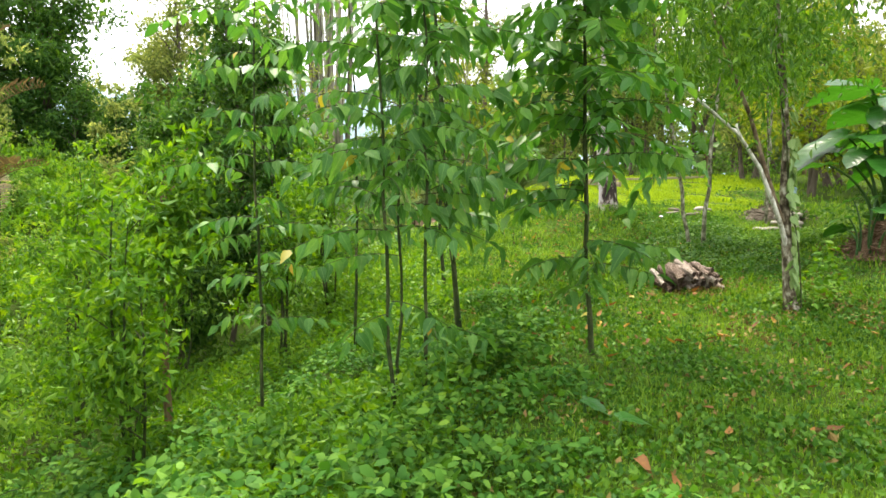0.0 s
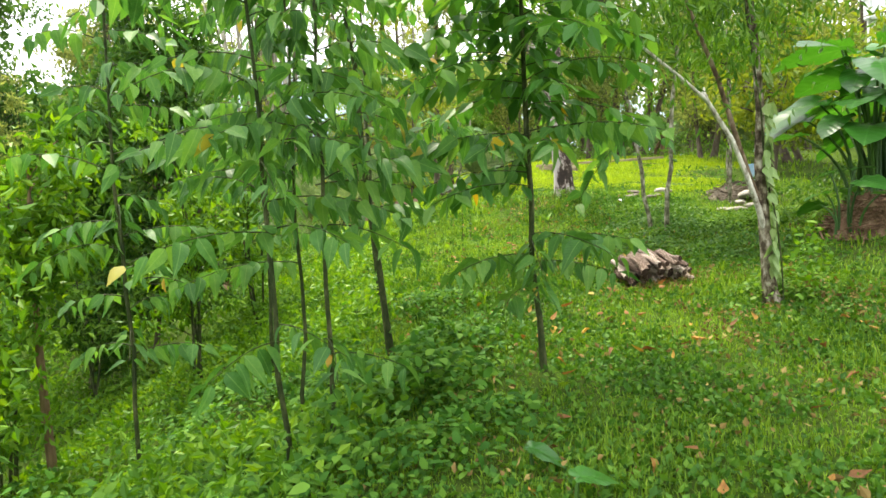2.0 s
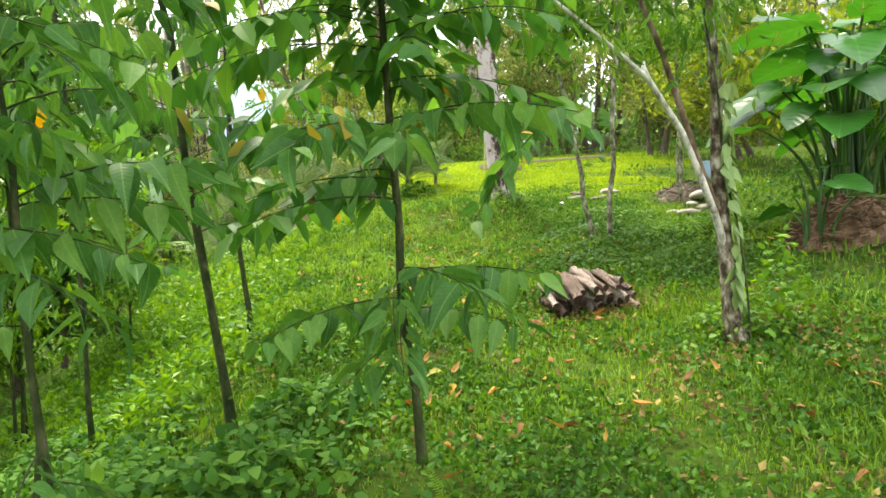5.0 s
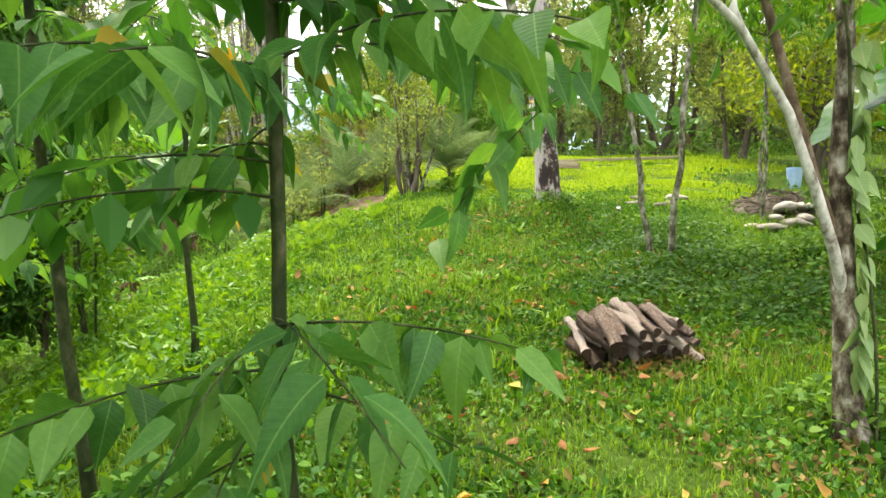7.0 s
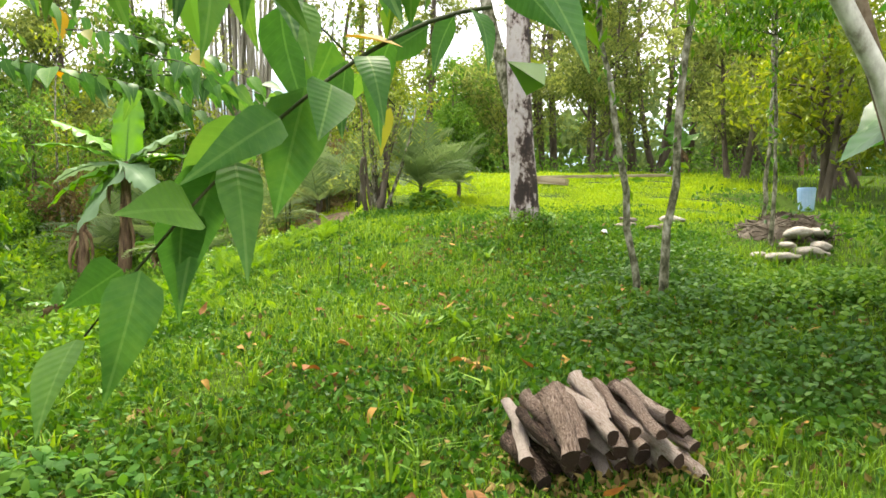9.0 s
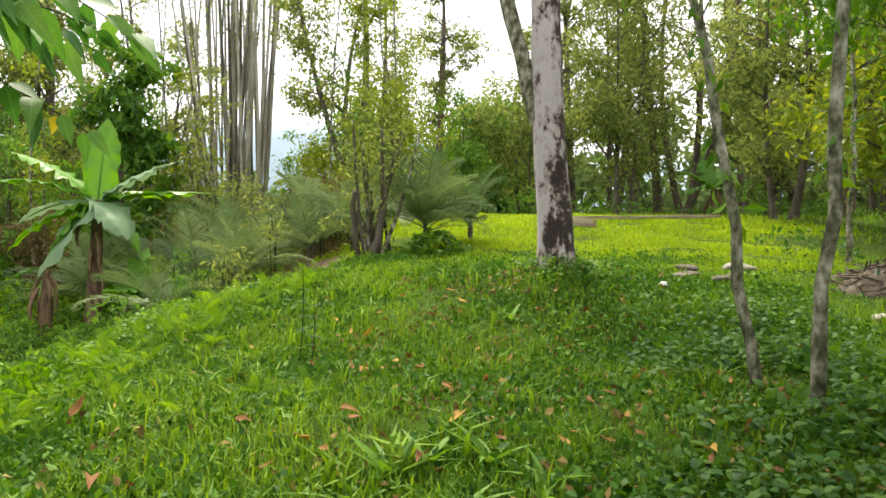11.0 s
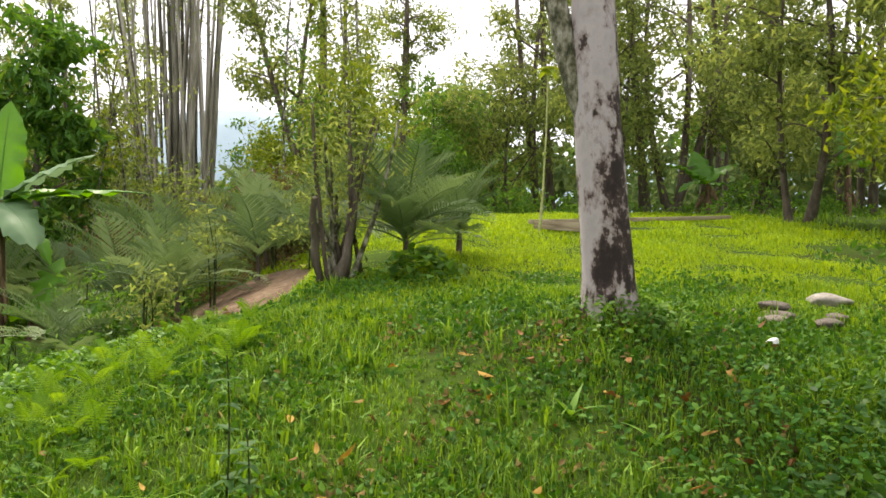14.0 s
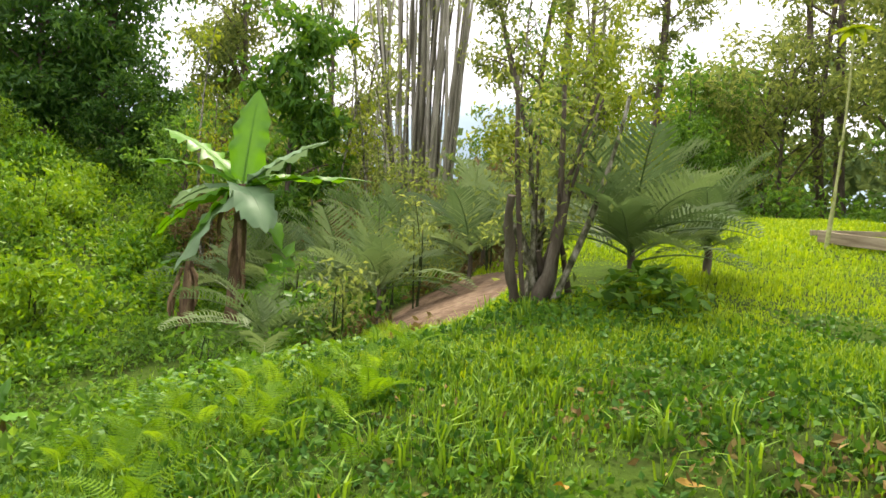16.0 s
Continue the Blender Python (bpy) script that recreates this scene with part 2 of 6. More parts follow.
M_MULCH = rough_mat("reddish_mulch", [(0.3, (0.06, 0.035, 0.022)), (0.5, (0.16, 0.095, 0.058)), (0.7, (0.33, 0.23, 0.15))], 9, 0.95, 0.8, 0.03)
M_PAINT_WHITE = rough_mat("white_painted_metal", [(0.3, (0.62, 0.64, 0.66)), (0.7, (0.8, 0.81, 0.82))], 3, 0.5, 0.1, 0.003)
M_FASCIA = rough_mat("red_brown_fascia", [(0.3, (0.16, 0.04, 0.025)), (0.7, (0.26, 0.07, 0.04))], 5, 0.6, 0.2, 0.004)
M_ROOF = rough_mat("pale_sheet_roof", [(0.3, (0.5, 0.47, 0.44)), (0.7, (0.72, 0.70, 0.68))], 2, 0.45, 0.1, 0.004)
M_WALL = rough_mat("grey_plaster", [(0.3, (0.38, 0.38, 0.37)), (0.7, (0.55, 0.55, 0.54))], 3, 0.9, 0.2, 0.005)
M_BLUE = rough_mat("faded_blue_plastic", [(0.3, (0.25, 0.42, 0.62)), (0.7, (0.42, 0.58, 0.75))], 6, 0.5, 0.1, 0.003)
M_LITTER = rough_mat("white_plastic_scrap", [(0.3, (0.6, 0.62, 0.62)), (0.7, (0.8, 0.82, 0.82))], 9, 0.4, 0.3, 0.006)
# distance haze is painted into the hills' blue-grey base colour
M_HILL = rough_mat("haze_painted_hill", [(0.3, (0.20, 0.27, 0.31)), (0.7, (0.27, 0.35, 0.38))], 0.02, 1.0, 0.0, 0.1)


def blotched_bark():
    """Pale lichen-grey bark with dark brown flaked patches in vertical drifts, darker towards +X."""
    m, nodes, links, b = mat_base("blotched_bark")
    n1 = noise_node(nodes, links, 2.7, 7, 0.66, (1.5, 1.5, 0.9))
    n2 = noise_node(nodes, links, 16, 6, 0.7, (1, 1, 0.7))
    f = math_node(nodes, links, "ADD", math_node(nodes, links, "MULTIPLY", n1.outputs["Fac"], 0.78), math_node(nodes, links, "MULTIPLY", n2.outputs["Fac"], 0.22))
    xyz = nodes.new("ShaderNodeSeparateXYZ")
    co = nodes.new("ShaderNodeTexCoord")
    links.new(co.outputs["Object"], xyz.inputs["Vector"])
    # +X side darkened in the colour: denser patches there plus the trunk's unlit side
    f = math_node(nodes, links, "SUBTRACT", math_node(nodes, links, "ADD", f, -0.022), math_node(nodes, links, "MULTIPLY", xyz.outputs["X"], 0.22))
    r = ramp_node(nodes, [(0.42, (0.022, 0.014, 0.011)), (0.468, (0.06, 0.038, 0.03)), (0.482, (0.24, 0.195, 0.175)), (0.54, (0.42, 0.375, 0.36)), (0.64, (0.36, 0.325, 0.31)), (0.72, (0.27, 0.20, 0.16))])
    links.new(f, r.inputs["Fac"])
    links.new(r.outputs["Color"], b.inputs["Base Color"])
    b.inputs["Roughness"].default_value = 0.9
    bp = nodes.new("ShaderNodeBump")
    bp.inputs["Strength"].default_value, bp.inputs["Distance"].default_value = 0.7, 0.02
    links.new(f, bp.inputs["Height"])
    links.new(bp.outputs["Normal"], b.inputs["Normal"])
    return m


M_BLOTCH = blotched_bark()


def ground_mat():
    """Soil and moss under the grass; bare trodden earth along the hollow; littered soil under the saplings."""
    m, nodes, links, b = mat_base("soil_and_moss")
    n1 = noise_node(nodes, links, 0.7, 6, 0.65)
    n2 = noise_node(nodes, links, 9, 6, 0.7)
    f = math_node(nodes, links, "ADD", math_node(nodes, links, "MULTIPLY", n1.outputs["Fac"], 0.5), math_node(nodes, links, "MULTIPLY", n2.outputs["Fac"], 0.5))
    green = ramp_node(nodes, [(0.36, (0.038, 0.033, 0.014)), (0.46, (0.034, 0.06, 0.009)), (0.64, (0.06, 0.105, 0.012))])
    earth = ramp_node(nodes, [(0.36, (0.055, 0.038, 0.022)), (0.48, (0.13, 0.09, 0.058)), (0.64, (0.24, 0.18, 0.12))])
    links.new(f, green.inputs["Fac"])
    links.new(f, earth.inputs["Fac"])
    co = nodes.new("ShaderNodeTexCoord")
    mp = nodes.new("ShaderNodeMapping")
    mp.vector_type = "TEXTURE"
    mp.inputs["Location"].default_value, mp.inputs["Scale"].default_value, mp.inputs["Rotation"].default_value = (-0.3, 22.4, 1.2), (1.0, 2.1, 4.0), (0, 0, 0.25)
    links.new(co.outputs["Object"], mp.inputs["Vector"])
    ln = nodes.new("ShaderNodeVectorMath")
    ln.operation = "LENGTH"
    links.new(mp.outputs["Vector"], ln.inputs[0])
    d = math_node(nodes, links, "ADD", ln.outputs["Value"], math_node(nodes, links, "MULTIPLY", n1.outputs["Fac"], 0.7))
    edge = ramp_node(nodes, [(0.0, (1, 1, 1)), (0.62, (1, 1, 1)), (0.78, (0, 0, 0))])
    half = math_node(nodes, links, "MULTIPLY", d, 0.5)
    links.new(half, edge.inputs["Fac"])
    mx = nodes.new("ShaderNodeMix")
    mx.data_type = "RGBA"
    links.new(edge.outputs["Color"], mx.inputs["Factor"])
    links.new(green.outputs["Color"], mx.inputs["A"])
    links.new(earth.outputs["Color"], mx.inputs["B"])
    links.new(mx.outputs["Result"], b.inputs["Base Color"])
    b.inputs["Roughness"].default_value = 1.0
    b.inputs["Specular IOR Level"].default_value = 0.05
    bp = nodes.new("ShaderNodeBump")
    bp.inputs["Strength"].default_value, bp.inputs["Distance"].default_value = 0.8, 0.04
    links.new(n2.outputs["Fac"], bp.inputs["Height"])
    links.new(bp.outputs["Normal"], b.inputs["Normal"])
    return m


M_GROUND = ground_mat()


# ---- geometry helpers ----
def soft_plus(v, k):
    v = np.asarray(v, float) / k
    return k * np.where(v > 30, v, np.log1p(np.exp(np.minimum(v, 30))))


def step(v):
    return 0.5 + 0.5 * np.tanh(v)


def ground_z(x, y):
    """Height of the ground: a slope rising ahead, a knoll at the big tree, a hollow to the left and a hillside beyond it."""
    x, y = np.asarray(x, float), np.asarray(y, float)
    z = -0.13 + 0.128 * soft_plus(y - 6.8, 0.8) + 0.035 * soft_plus(y - 16, 1.0) - 0.163 * soft_plus(y - 28, 2.0)
    z = z + 0.10 * soft_plus(x - 3.4, 0.4) * np.exp(-((y - 10) / 5) ** 2)
    d = soft_plus(1.7 - x, 0.5)
    z = z - 2.6 * (1 - np.exp(-0.11 * d * d / 2.6))
    z = z - 0.19 * np.exp(-((y - 14.4) / 1.2) ** 2)
    z = z + 0.25 * np.exp(-((x - 3.85) ** 2 + (y - 16.4) ** 2) / 1.2)
    z = z + np.minimum(0.34 * soft_plus(-9.5 - x, 1.5), 8.0)
    z = z - 0.45 * step((0.85 - x) / 0.25) * step((y - 18.5) / 0.45) * step((33 - y) / 2)
    z = z + 0.28 * np.exp(-((x - 6.9) ** 2 + (y - 10.7) ** 2) / 1.8)
    return z


def gz(x, y):
    return float(ground_z(x, y))


class Geo:
    """Collects vertices and faces, then makes one mesh."""

    def __init__(self):
        self.v, self.f, self.n = [], [], 0

    def add(self, verts, faces):
        verts, faces = np.asarray(verts, float).reshape(-1, 3), np.asarray(faces, int)
        self.v.append(verts)
        self.f.append(faces + self.n)
        self.n += len(verts)
        return self

    def mesh(self, name, material, smooth=True):
        me = bpy.data.meshes.new(name)
        v = np.concatenate(self.v)
        sizes = np.concatenate([np.full(len(f), f.shape[1]) for f in self.f])
        loops = np.concatenate([f.ravel() for f in self.f])
        me.vertices.add(len(v))
        me.vertices.foreach_set("co", v.astype(np.float32).ravel())
        me.loops.add(len(loops))
        me.loops.foreach_set("vertex_index", loops.astype(np.int32))
        me.polygons.add(len(sizes))
        me.polygons.foreach_set("loop_start", np.concatenate([[0], np.cumsum(sizes)[:-1]]).astype(np.int32))
        me.polygons.foreach_set("use_smooth", np.full(len(sizes), smooth))
        me.materials.append(material)
        me.update(calc_edges=True)
        me.validate()
        return me


def tube(geo, pts, radii, sides=8, wob=0.0, rng=None, cap=True):
    """A tapered tube along points."""
    pts = np.asarray(pts, float)
    rings = []
    up = np.array([0.0, 0, 1])
    for i, p in enumerate(pts):
        d = pts[min(i + 1, len(pts) - 1)] - pts[max(i - 1, 0)]
        d = d / (np.linalg.norm(d) + 1e-9)
        a = np.cross(d, [1.0, 0.2, 0.1] if abs(d[2]) > 0.8 else up)
        a /= np.linalg.norm(a)
        b = np.cross(d, a)
        ang = np.linspace(0, 2 * np.pi, sides, endpoint=False)
        r = radii[i] * (1 + (wob * rng.normal(size=sides) if wob else 0))
        rings.append(p + (np.cos(ang) * r)[:, None] * a + (np.sin(ang) * r)[:, None] * b)
    n = len(pts)
    faces = [(i * sides + k, i * sides + (k + 1) % sides, (i + 1) * sides + (k + 1) % sides, (i + 1) * sides + k) for i in range(n - 1) for k in range(sides)]
    verts = np.concatenate(rings)
    geo.add(verts, faces)
    if cap:
        c = np.concatenate([rings[-1], pts[-1:]])
        geo.add(c, [(k, (k + 1) % sides, sides) for k in range(sides)])
        c = np.concatenate([rings[0], pts[:1]])
        geo.add(c, [((k + 1) % sides, k, sides) for k in range(sides)])
    return geo


def curve_pts(a, b, bend, n=7):
    """Points from a to b, bowed by the vector bend at the middle."""
    a, b, bend = (np.asarray(q, float) for q in (a, b, bend))
    t = np.linspace(0, 1, n)[:, None]
    return a + (b - a) * t + bend * (4 * t * (1 - t))


def leaf_cloud(geo, centre, length, rng, droop=0.3, width=0.42, fold=0.15):
    """Many folded leaves, two triangles each, at the given places."""
    n = len(centre)
    d = rng.normal(size=(n, 3))
    d[:, 2] -= droop * 2
    d /= np.linalg.norm(d, axis=1)[:, None]
    s = np.cross(d, rng.normal(size=(n, 3)))
    s /= np.linalg.norm(s, axis=1)[:, None] + 1e-9
    up = np.cross(s, d)
    L = np.asarray(length)[:, None] * np.ones((n, 1))
    v = np.empty((n, 4, 3))
    v[:, 0] = centre
    v[:, 1] = centre + d * L * 0.45 + s * L * width * 0.5 + up * L * fold
    v[:, 2] = centre + d * L
    v[:, 3] = centre + d * L * 0.45 - s * L * width * 0.5 + up * L * fold
    k = np.arange(n)[:, None] * 4
    geo.add(v.reshape(-1, 3), np.concatenate([k + [0, 1, 2], k + [0, 2, 3]]))
    return geo


def round_leaves(geo, centre, length, rng, droop=0.0, width=0.6):
    """Many small cupped oval leaves, four triangles each."""
    n = len(centre)
    d = rng.normal(size=(n, 3)) * [1, 1, 0.5]
    d[:, 2] -= droop
    d /= np.linalg.norm(d, axis=1)[:, None]
    s = np.cross(d, rng.normal(size=(n, 3)) * [0.45, 0.45, 0.3] + [0, 0, 1])
    s /= np.linalg.norm(s, axis=1)[:, None] + 1e-9
    up = np.cross(s, d)
    L = np.asarray(length)[:, None] * np.ones((n, 1))
    W = L * width * 0.5
    v = np.stack([centre, centre + d * L * 0.28 + s * W * 0.9 + up * L * 0.08, centre + d * L * 0.66 + s * W * 0.75 + up * L * 0.04, centre + d * L - up * L * 0.1,
                  centre + d * L * 0.66 - s * W * 0.75 + up * L * 0.04, centre + d * L * 0.28 - s * W * 0.9 + up * L * 0.08], 1)
    k = np.arange(n)[:, None] * 6
    geo.add(v.reshape(-1, 3), np.concatenate([k + [0, 1, 5], k + [1, 2, 5], k + [2, 4, 5], k + [2, 3, 4]]))
    return geo


def part(name, data, parent, label=""):
    ob = new(name, data)
    ob.parent = parent
    return tagged(ob, label) if label else ob


def thing(name, at, label, category, group="", kind=""):
    ob = new(name)
    ob.empty_display_size = 0.1
    ob.location = at
    return tagged(ob, label, category, group, kind)


def leaf_outline(n=5, width=0.42, tip=1.6, curl=0.08, fold=0.10, notch=0.0):
    """A leaf blade one unit long along y: two rows of faces that meet at the midrib."""
    g = Geo()
    ts = np.linspace(0, 1, n + 1)
    v = []
    for t in ts:
        w = width * 0.5 * (math.sin(math.pi * t ** 0.66) ** 0.95 if 0 < t < 1 else 0.0) * (1.08 - 0.45 * t ** tip)
        z = -curl * t * t * 2
        v += [(-w, t - notch * (w / width) * (1 - t), z + fold * w * 2), (0, t, z), (w, t - notch * (w / width) * (1 - t), z + fold * w * 2)]
    f = []
    for i in range(n):
        a = i * 3
        f += [(a, a + 1, a + 4, a + 3), (a + 1, a + 2, a + 5, a + 4)]
    return g.add(v, f)


def basis(direction, normal):
    """A turn that takes y to the direction and z near the normal."""
    y = Vector(direction).normalized()
    x = y.cross(Vector(normal))
    x = x.normalized() if x.length > 1e-4 else y.orthogonal().normalized()
    z = x.cross(y)
    return Matrix((x, y, z)).transposed().to_4x4()


SAP_LEAVES = [leaf_outline(7, w, 1.0, c, 0.14).mesh("leaf", M_SAP_LEAF) for w, c in ((0.46, 0.10), (0.40, 0.22), (0.56, 0.05), (0.50, 0.30))]
YELLOW_LEAVES = [leaf_outline(5, 0.46, 1.8, 0.06, 0.12).mesh("leaf", M_YELLOW_LEAF)]
VINE_LEAVES = [leaf_outline(5, w, 1.5, 0.05, 0.05).mesh("leaf", M_VINE) for w in (0.55, 0.62)]


def put_leaf(parent, base, meshes, pos, direction, normal, size, rng):
    ob = part("leaf", meshes[rng.integers(len(meshes))], parent)
    ob.matrix_basis = Matrix.Translation(Vector(pos) - Vector(base)) @ basis(direction, normal) @ Matrix.Diagonal((size, size, size, 1))
    return ob


# ---- ground, hills ----
def make_ground():
    xs = np.concatenate([np.linspace(-400, -30, 14), np.arange(-28, -12, 1.0), np.arange(-12, 10, 0.2), np.arange(10, 30, 1.0), np.linspace(31, 400, 14)])
    ys = np.concatenate([np.linspace(-200, -8, 10), np.arange(-7, 30, 0.2), np.arange(30, 60, 1.5), np.linspace(62, 600, 14)])
    X, Y = np.meshgrid(xs, ys)
    Z = ground_z(X, Y)
    near = (np.abs(X - 2) < 12) & (Y > -4) & (Y < 30)
    wob = np.array([noise.noise((x * 1.3, y * 1.3, 0)) * 0.025 + noise.noise((x * 4, y * 4, 3)) * 0.012 for x, y in zip(X[near], Y[near])])
    Z[near] += wob
    nx, ny = len(xs), len(ys)
    i, j = np.meshgrid(np.arange(nx - 1), np.arange(ny - 1))
    k = (j * nx + i).ravel()
    me = Geo().add(np.stack([X, Y, Z], -1).reshape(-1, 3), np.stack([k, k + 1, k + nx + 1, k + nx], -1)).mesh("ground", M_GROUND)
    tagged(new("ground", me), "sloping garden ground of dark soil and moss with a bare earth hollow", "ground", kind="structure")


make_ground()


def make_hills():
    rng = np.random.default_rng(5)
    for dist, top, seed in ((420, 128, 1.0), (300, 40, 7.0)):
        az = np.linspace(-1.7, 1.7, 90)
        g = Geo()
        prof = np.array([top * (0.70 + 0.30 * noise.noise((a * 2.2 + seed, seed, 0)) + 0.12 * noise.noise((a * 9, seed, 2))) for a in az])
        prof = np.maximum(prof, 8)
        rows = []
        for k, (fr, back) in enumerate(((0.0, 0), (0.5, 40), (0.85, 75), (1.0, 100), (0.6, 150), (0.0, 200))):
            rows.append(np.stack([np.sin(az) * (dist + back), np.cos(az) * (dist + back), prof * fr - 3], -1))
        n = len(az)
        f = [(r * n + i, r * n + i + 1, (r + 1) * n + i + 1, (r + 1) * n + i) for r in range(5) for i in range(n - 1)]
        tagged(new("backdrop", g.add(np.concatenate(rows), f).mesh("hill", M_HILL)), "forested hill ridge on the horizon, haze painted into its blue colour", "hill", kind="structure")


make_hills()


# ---- trees ----
def make_tree(name, x, y, height, radius, seed, leaf_m, leaves, leaf_size, label, lean=(0, 0), first=0.35, spread=1.6, bark=None, clump=0.5, limbs=12, trunks=1, up=0.6, group="", bare=0.0):
    """A tapered trunk or several, limbs, and a crown of leaf clumps set along the limbs."""
    rng = np.random.default_rng(seed)
    z0 = gz(x, y) - 0.1
    root = thing(name, (x, y, z0), label, "tree", group)
    centres, boughs = [], Geo()
    for q in range(trunks):
        g = Geo()
        off = rng.normal(size=2) * radius * 2.2 * (trunks > 1)
        top = np.array([off[0] + lean[0] * height + rng.normal() * 0.05 * height * (trunks > 1), off[1] + lean[1] * height + rng.normal() * 0.05 * height * (trunks > 1), height * (1 if q == 0 else rng.uniform(0.7, 1.0))])
        pts = curve_pts((off[0], off[1], 0), top, rng.normal(size=3) * [0.03 * height, 0.03 * height, 0], 11)
        rr = radius * np.linspace(1, 0.25, 11) * (1 if q == 0 else 0.8)
        rr[0] *= 1.35
        tube(g, pts, rr, 8, 0.04, rng)
        for i in range(max(3, limbs // trunks)):
            t = first + (1 - first) * (i + rng.uniform(0, 0.8)) / max(3, limbs // trunks)
            t = min(t, 0.99)
            k = t * 10
            p = pts[int(k)] + (pts[min(int(k) + 1, 10)] - pts[int(k)]) * (k % 1)
            a = rng.uniform(0, 2 * math.pi)
            ln = spread * rng.uniform(0.6, 1.15) * (1 - 0.45 * t)
            e = p + np.array([math.cos(a) * ln, math.sin(a) * ln, ln * up * rng.uniform(0.4, 1.3)])
            lp = curve_pts(p, e, (0, 0, 0.12 * ln), 5)
            tube(boughs, lp, radius * 0.35 * np.linspace(1, 0.2, 5) * (1.2 - t * 0.6), 4, cap=False)
            for s in np.linspace(0.35, 1, max(2, int(ln / clump * 1.2))):
                if rng.uniform() > bare:
                    centres.append(p + (e - p) * s + rng.normal(size=3) * 0.25 * clump)
        part("trunk", g.mesh("trunk", bark or M_BARK), root)
    tagged(part("branchwork", boughs.mesh("branchwork", bark or M_BARK), root), kind="stuff")
    centres = np.array(centres)
    pick = rng.integers(len(centres), size=leaves)
    size = clump * rng.uniform(0.5, 1.3, size=len(centres))[pick]
    pos = centres[pick] + rng.normal(size=(leaves, 3)) * (size * 0.55)[:, None] * [1, 1, 0.7]
    part("crown", leaf_cloud(Geo(), pos, leaf_size * rng.uniform(0.6, 1.3, leaves), rng, 0.35).mesh("crown", leaf_m, False), root)
    return root


def big_tree():
    """The old blotched tree on the knoll: flared foot, a fork with a second limb, an added high crown out of view."""
    rng = np.random.default_rng(3)
    x, y = 3.81, 16.45
    z0 = gz(x, y) - 0.12
    root = thing("old_tree", (x, y, z0), "old tree with pale trunk blotched dark brown on a knoll", "tree")
    g = Geo()
    zs = np.array([0, 0.15, 0.35, 0.7, 1.1, 1.6, 2.2, 2.8, 3.6, 4.6, 6, 8, 10])
    px = np.interp(zs, [0, 0.25, 0.8, 1.35, 1.9, 3.0, 6, 10], [0.0, -0.005, -0.03, -0.075, -0.10, -0.125, -0.2, -0.4])
    pts = np.stack([px, 0.01 * zs, zs], -1)
    rr = np.interp(zs, [0, 0.15, 0.4, 1, 3, 6, 10], [0.27, 0.228, 0.198, 0.187, 0.162, 0.115, 0.05])
    tube(g, pts, rr, 20, 0.025, rng)
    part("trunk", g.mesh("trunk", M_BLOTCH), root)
    g = Geo()
    tube(g, [(-0.12, 0.02, 1.45), (-0.24, 0.03, 1.8), (-0.32, 0.05, 2.15), (-0.39, 0.07, 2.5), (-0.51, 0.1, 2.95), (-0.66, 0.12, 3.6), (-0.85, 0.15, 4.6)], [0.07, 0.085, 0.088, 0.088, 0.086, 0.08, 0.065], 12, 0.03, rng)
    tube(g, curve_pts((-0.85, 0.15, 4.6), (-1.6, 0.9, 8), (0, 0, 0.2), 6), np.linspace(0.07, 0.02, 6), 8)
    part("limb", g.mesh("limb", M_WHITE_BARK), root)
    # crown is out of view; its spread is chosen to shade the lawn
    cs = []
    g = Geo()
    for i in range(16):
        zz = 6 + i * 0.26
        a = i * 2.4
        p = np.array([-0.045 * zz, 0.01 * zz, zz])
        e = p + np.array([math.cos(a) * 2.8, math.sin(a) * 2.8, 1.0])
        tube(g, curve_pts(p, e, (0, 0, 0.2), 5), np.linspace(0.045, 0.012, 5), 5)
        cs += [p + (e - p) * s for s in (0.3, 0.5, 0.7, 0.85, 1.0)]
    part("branch", g.mesh("branch", M_BARK), root)
    cs = np.array(cs)
    n = 6000
    pos = cs[rng.integers(len(cs), size=n)] + rng.normal(size=(n, 3)) * 0.45
    part("crown", leaf_cloud(Geo(), pos, 0.13 * rng.uniform(0.7, 1.3, n), rng).mesh("crown", M_MID, False), root)


big_tree()


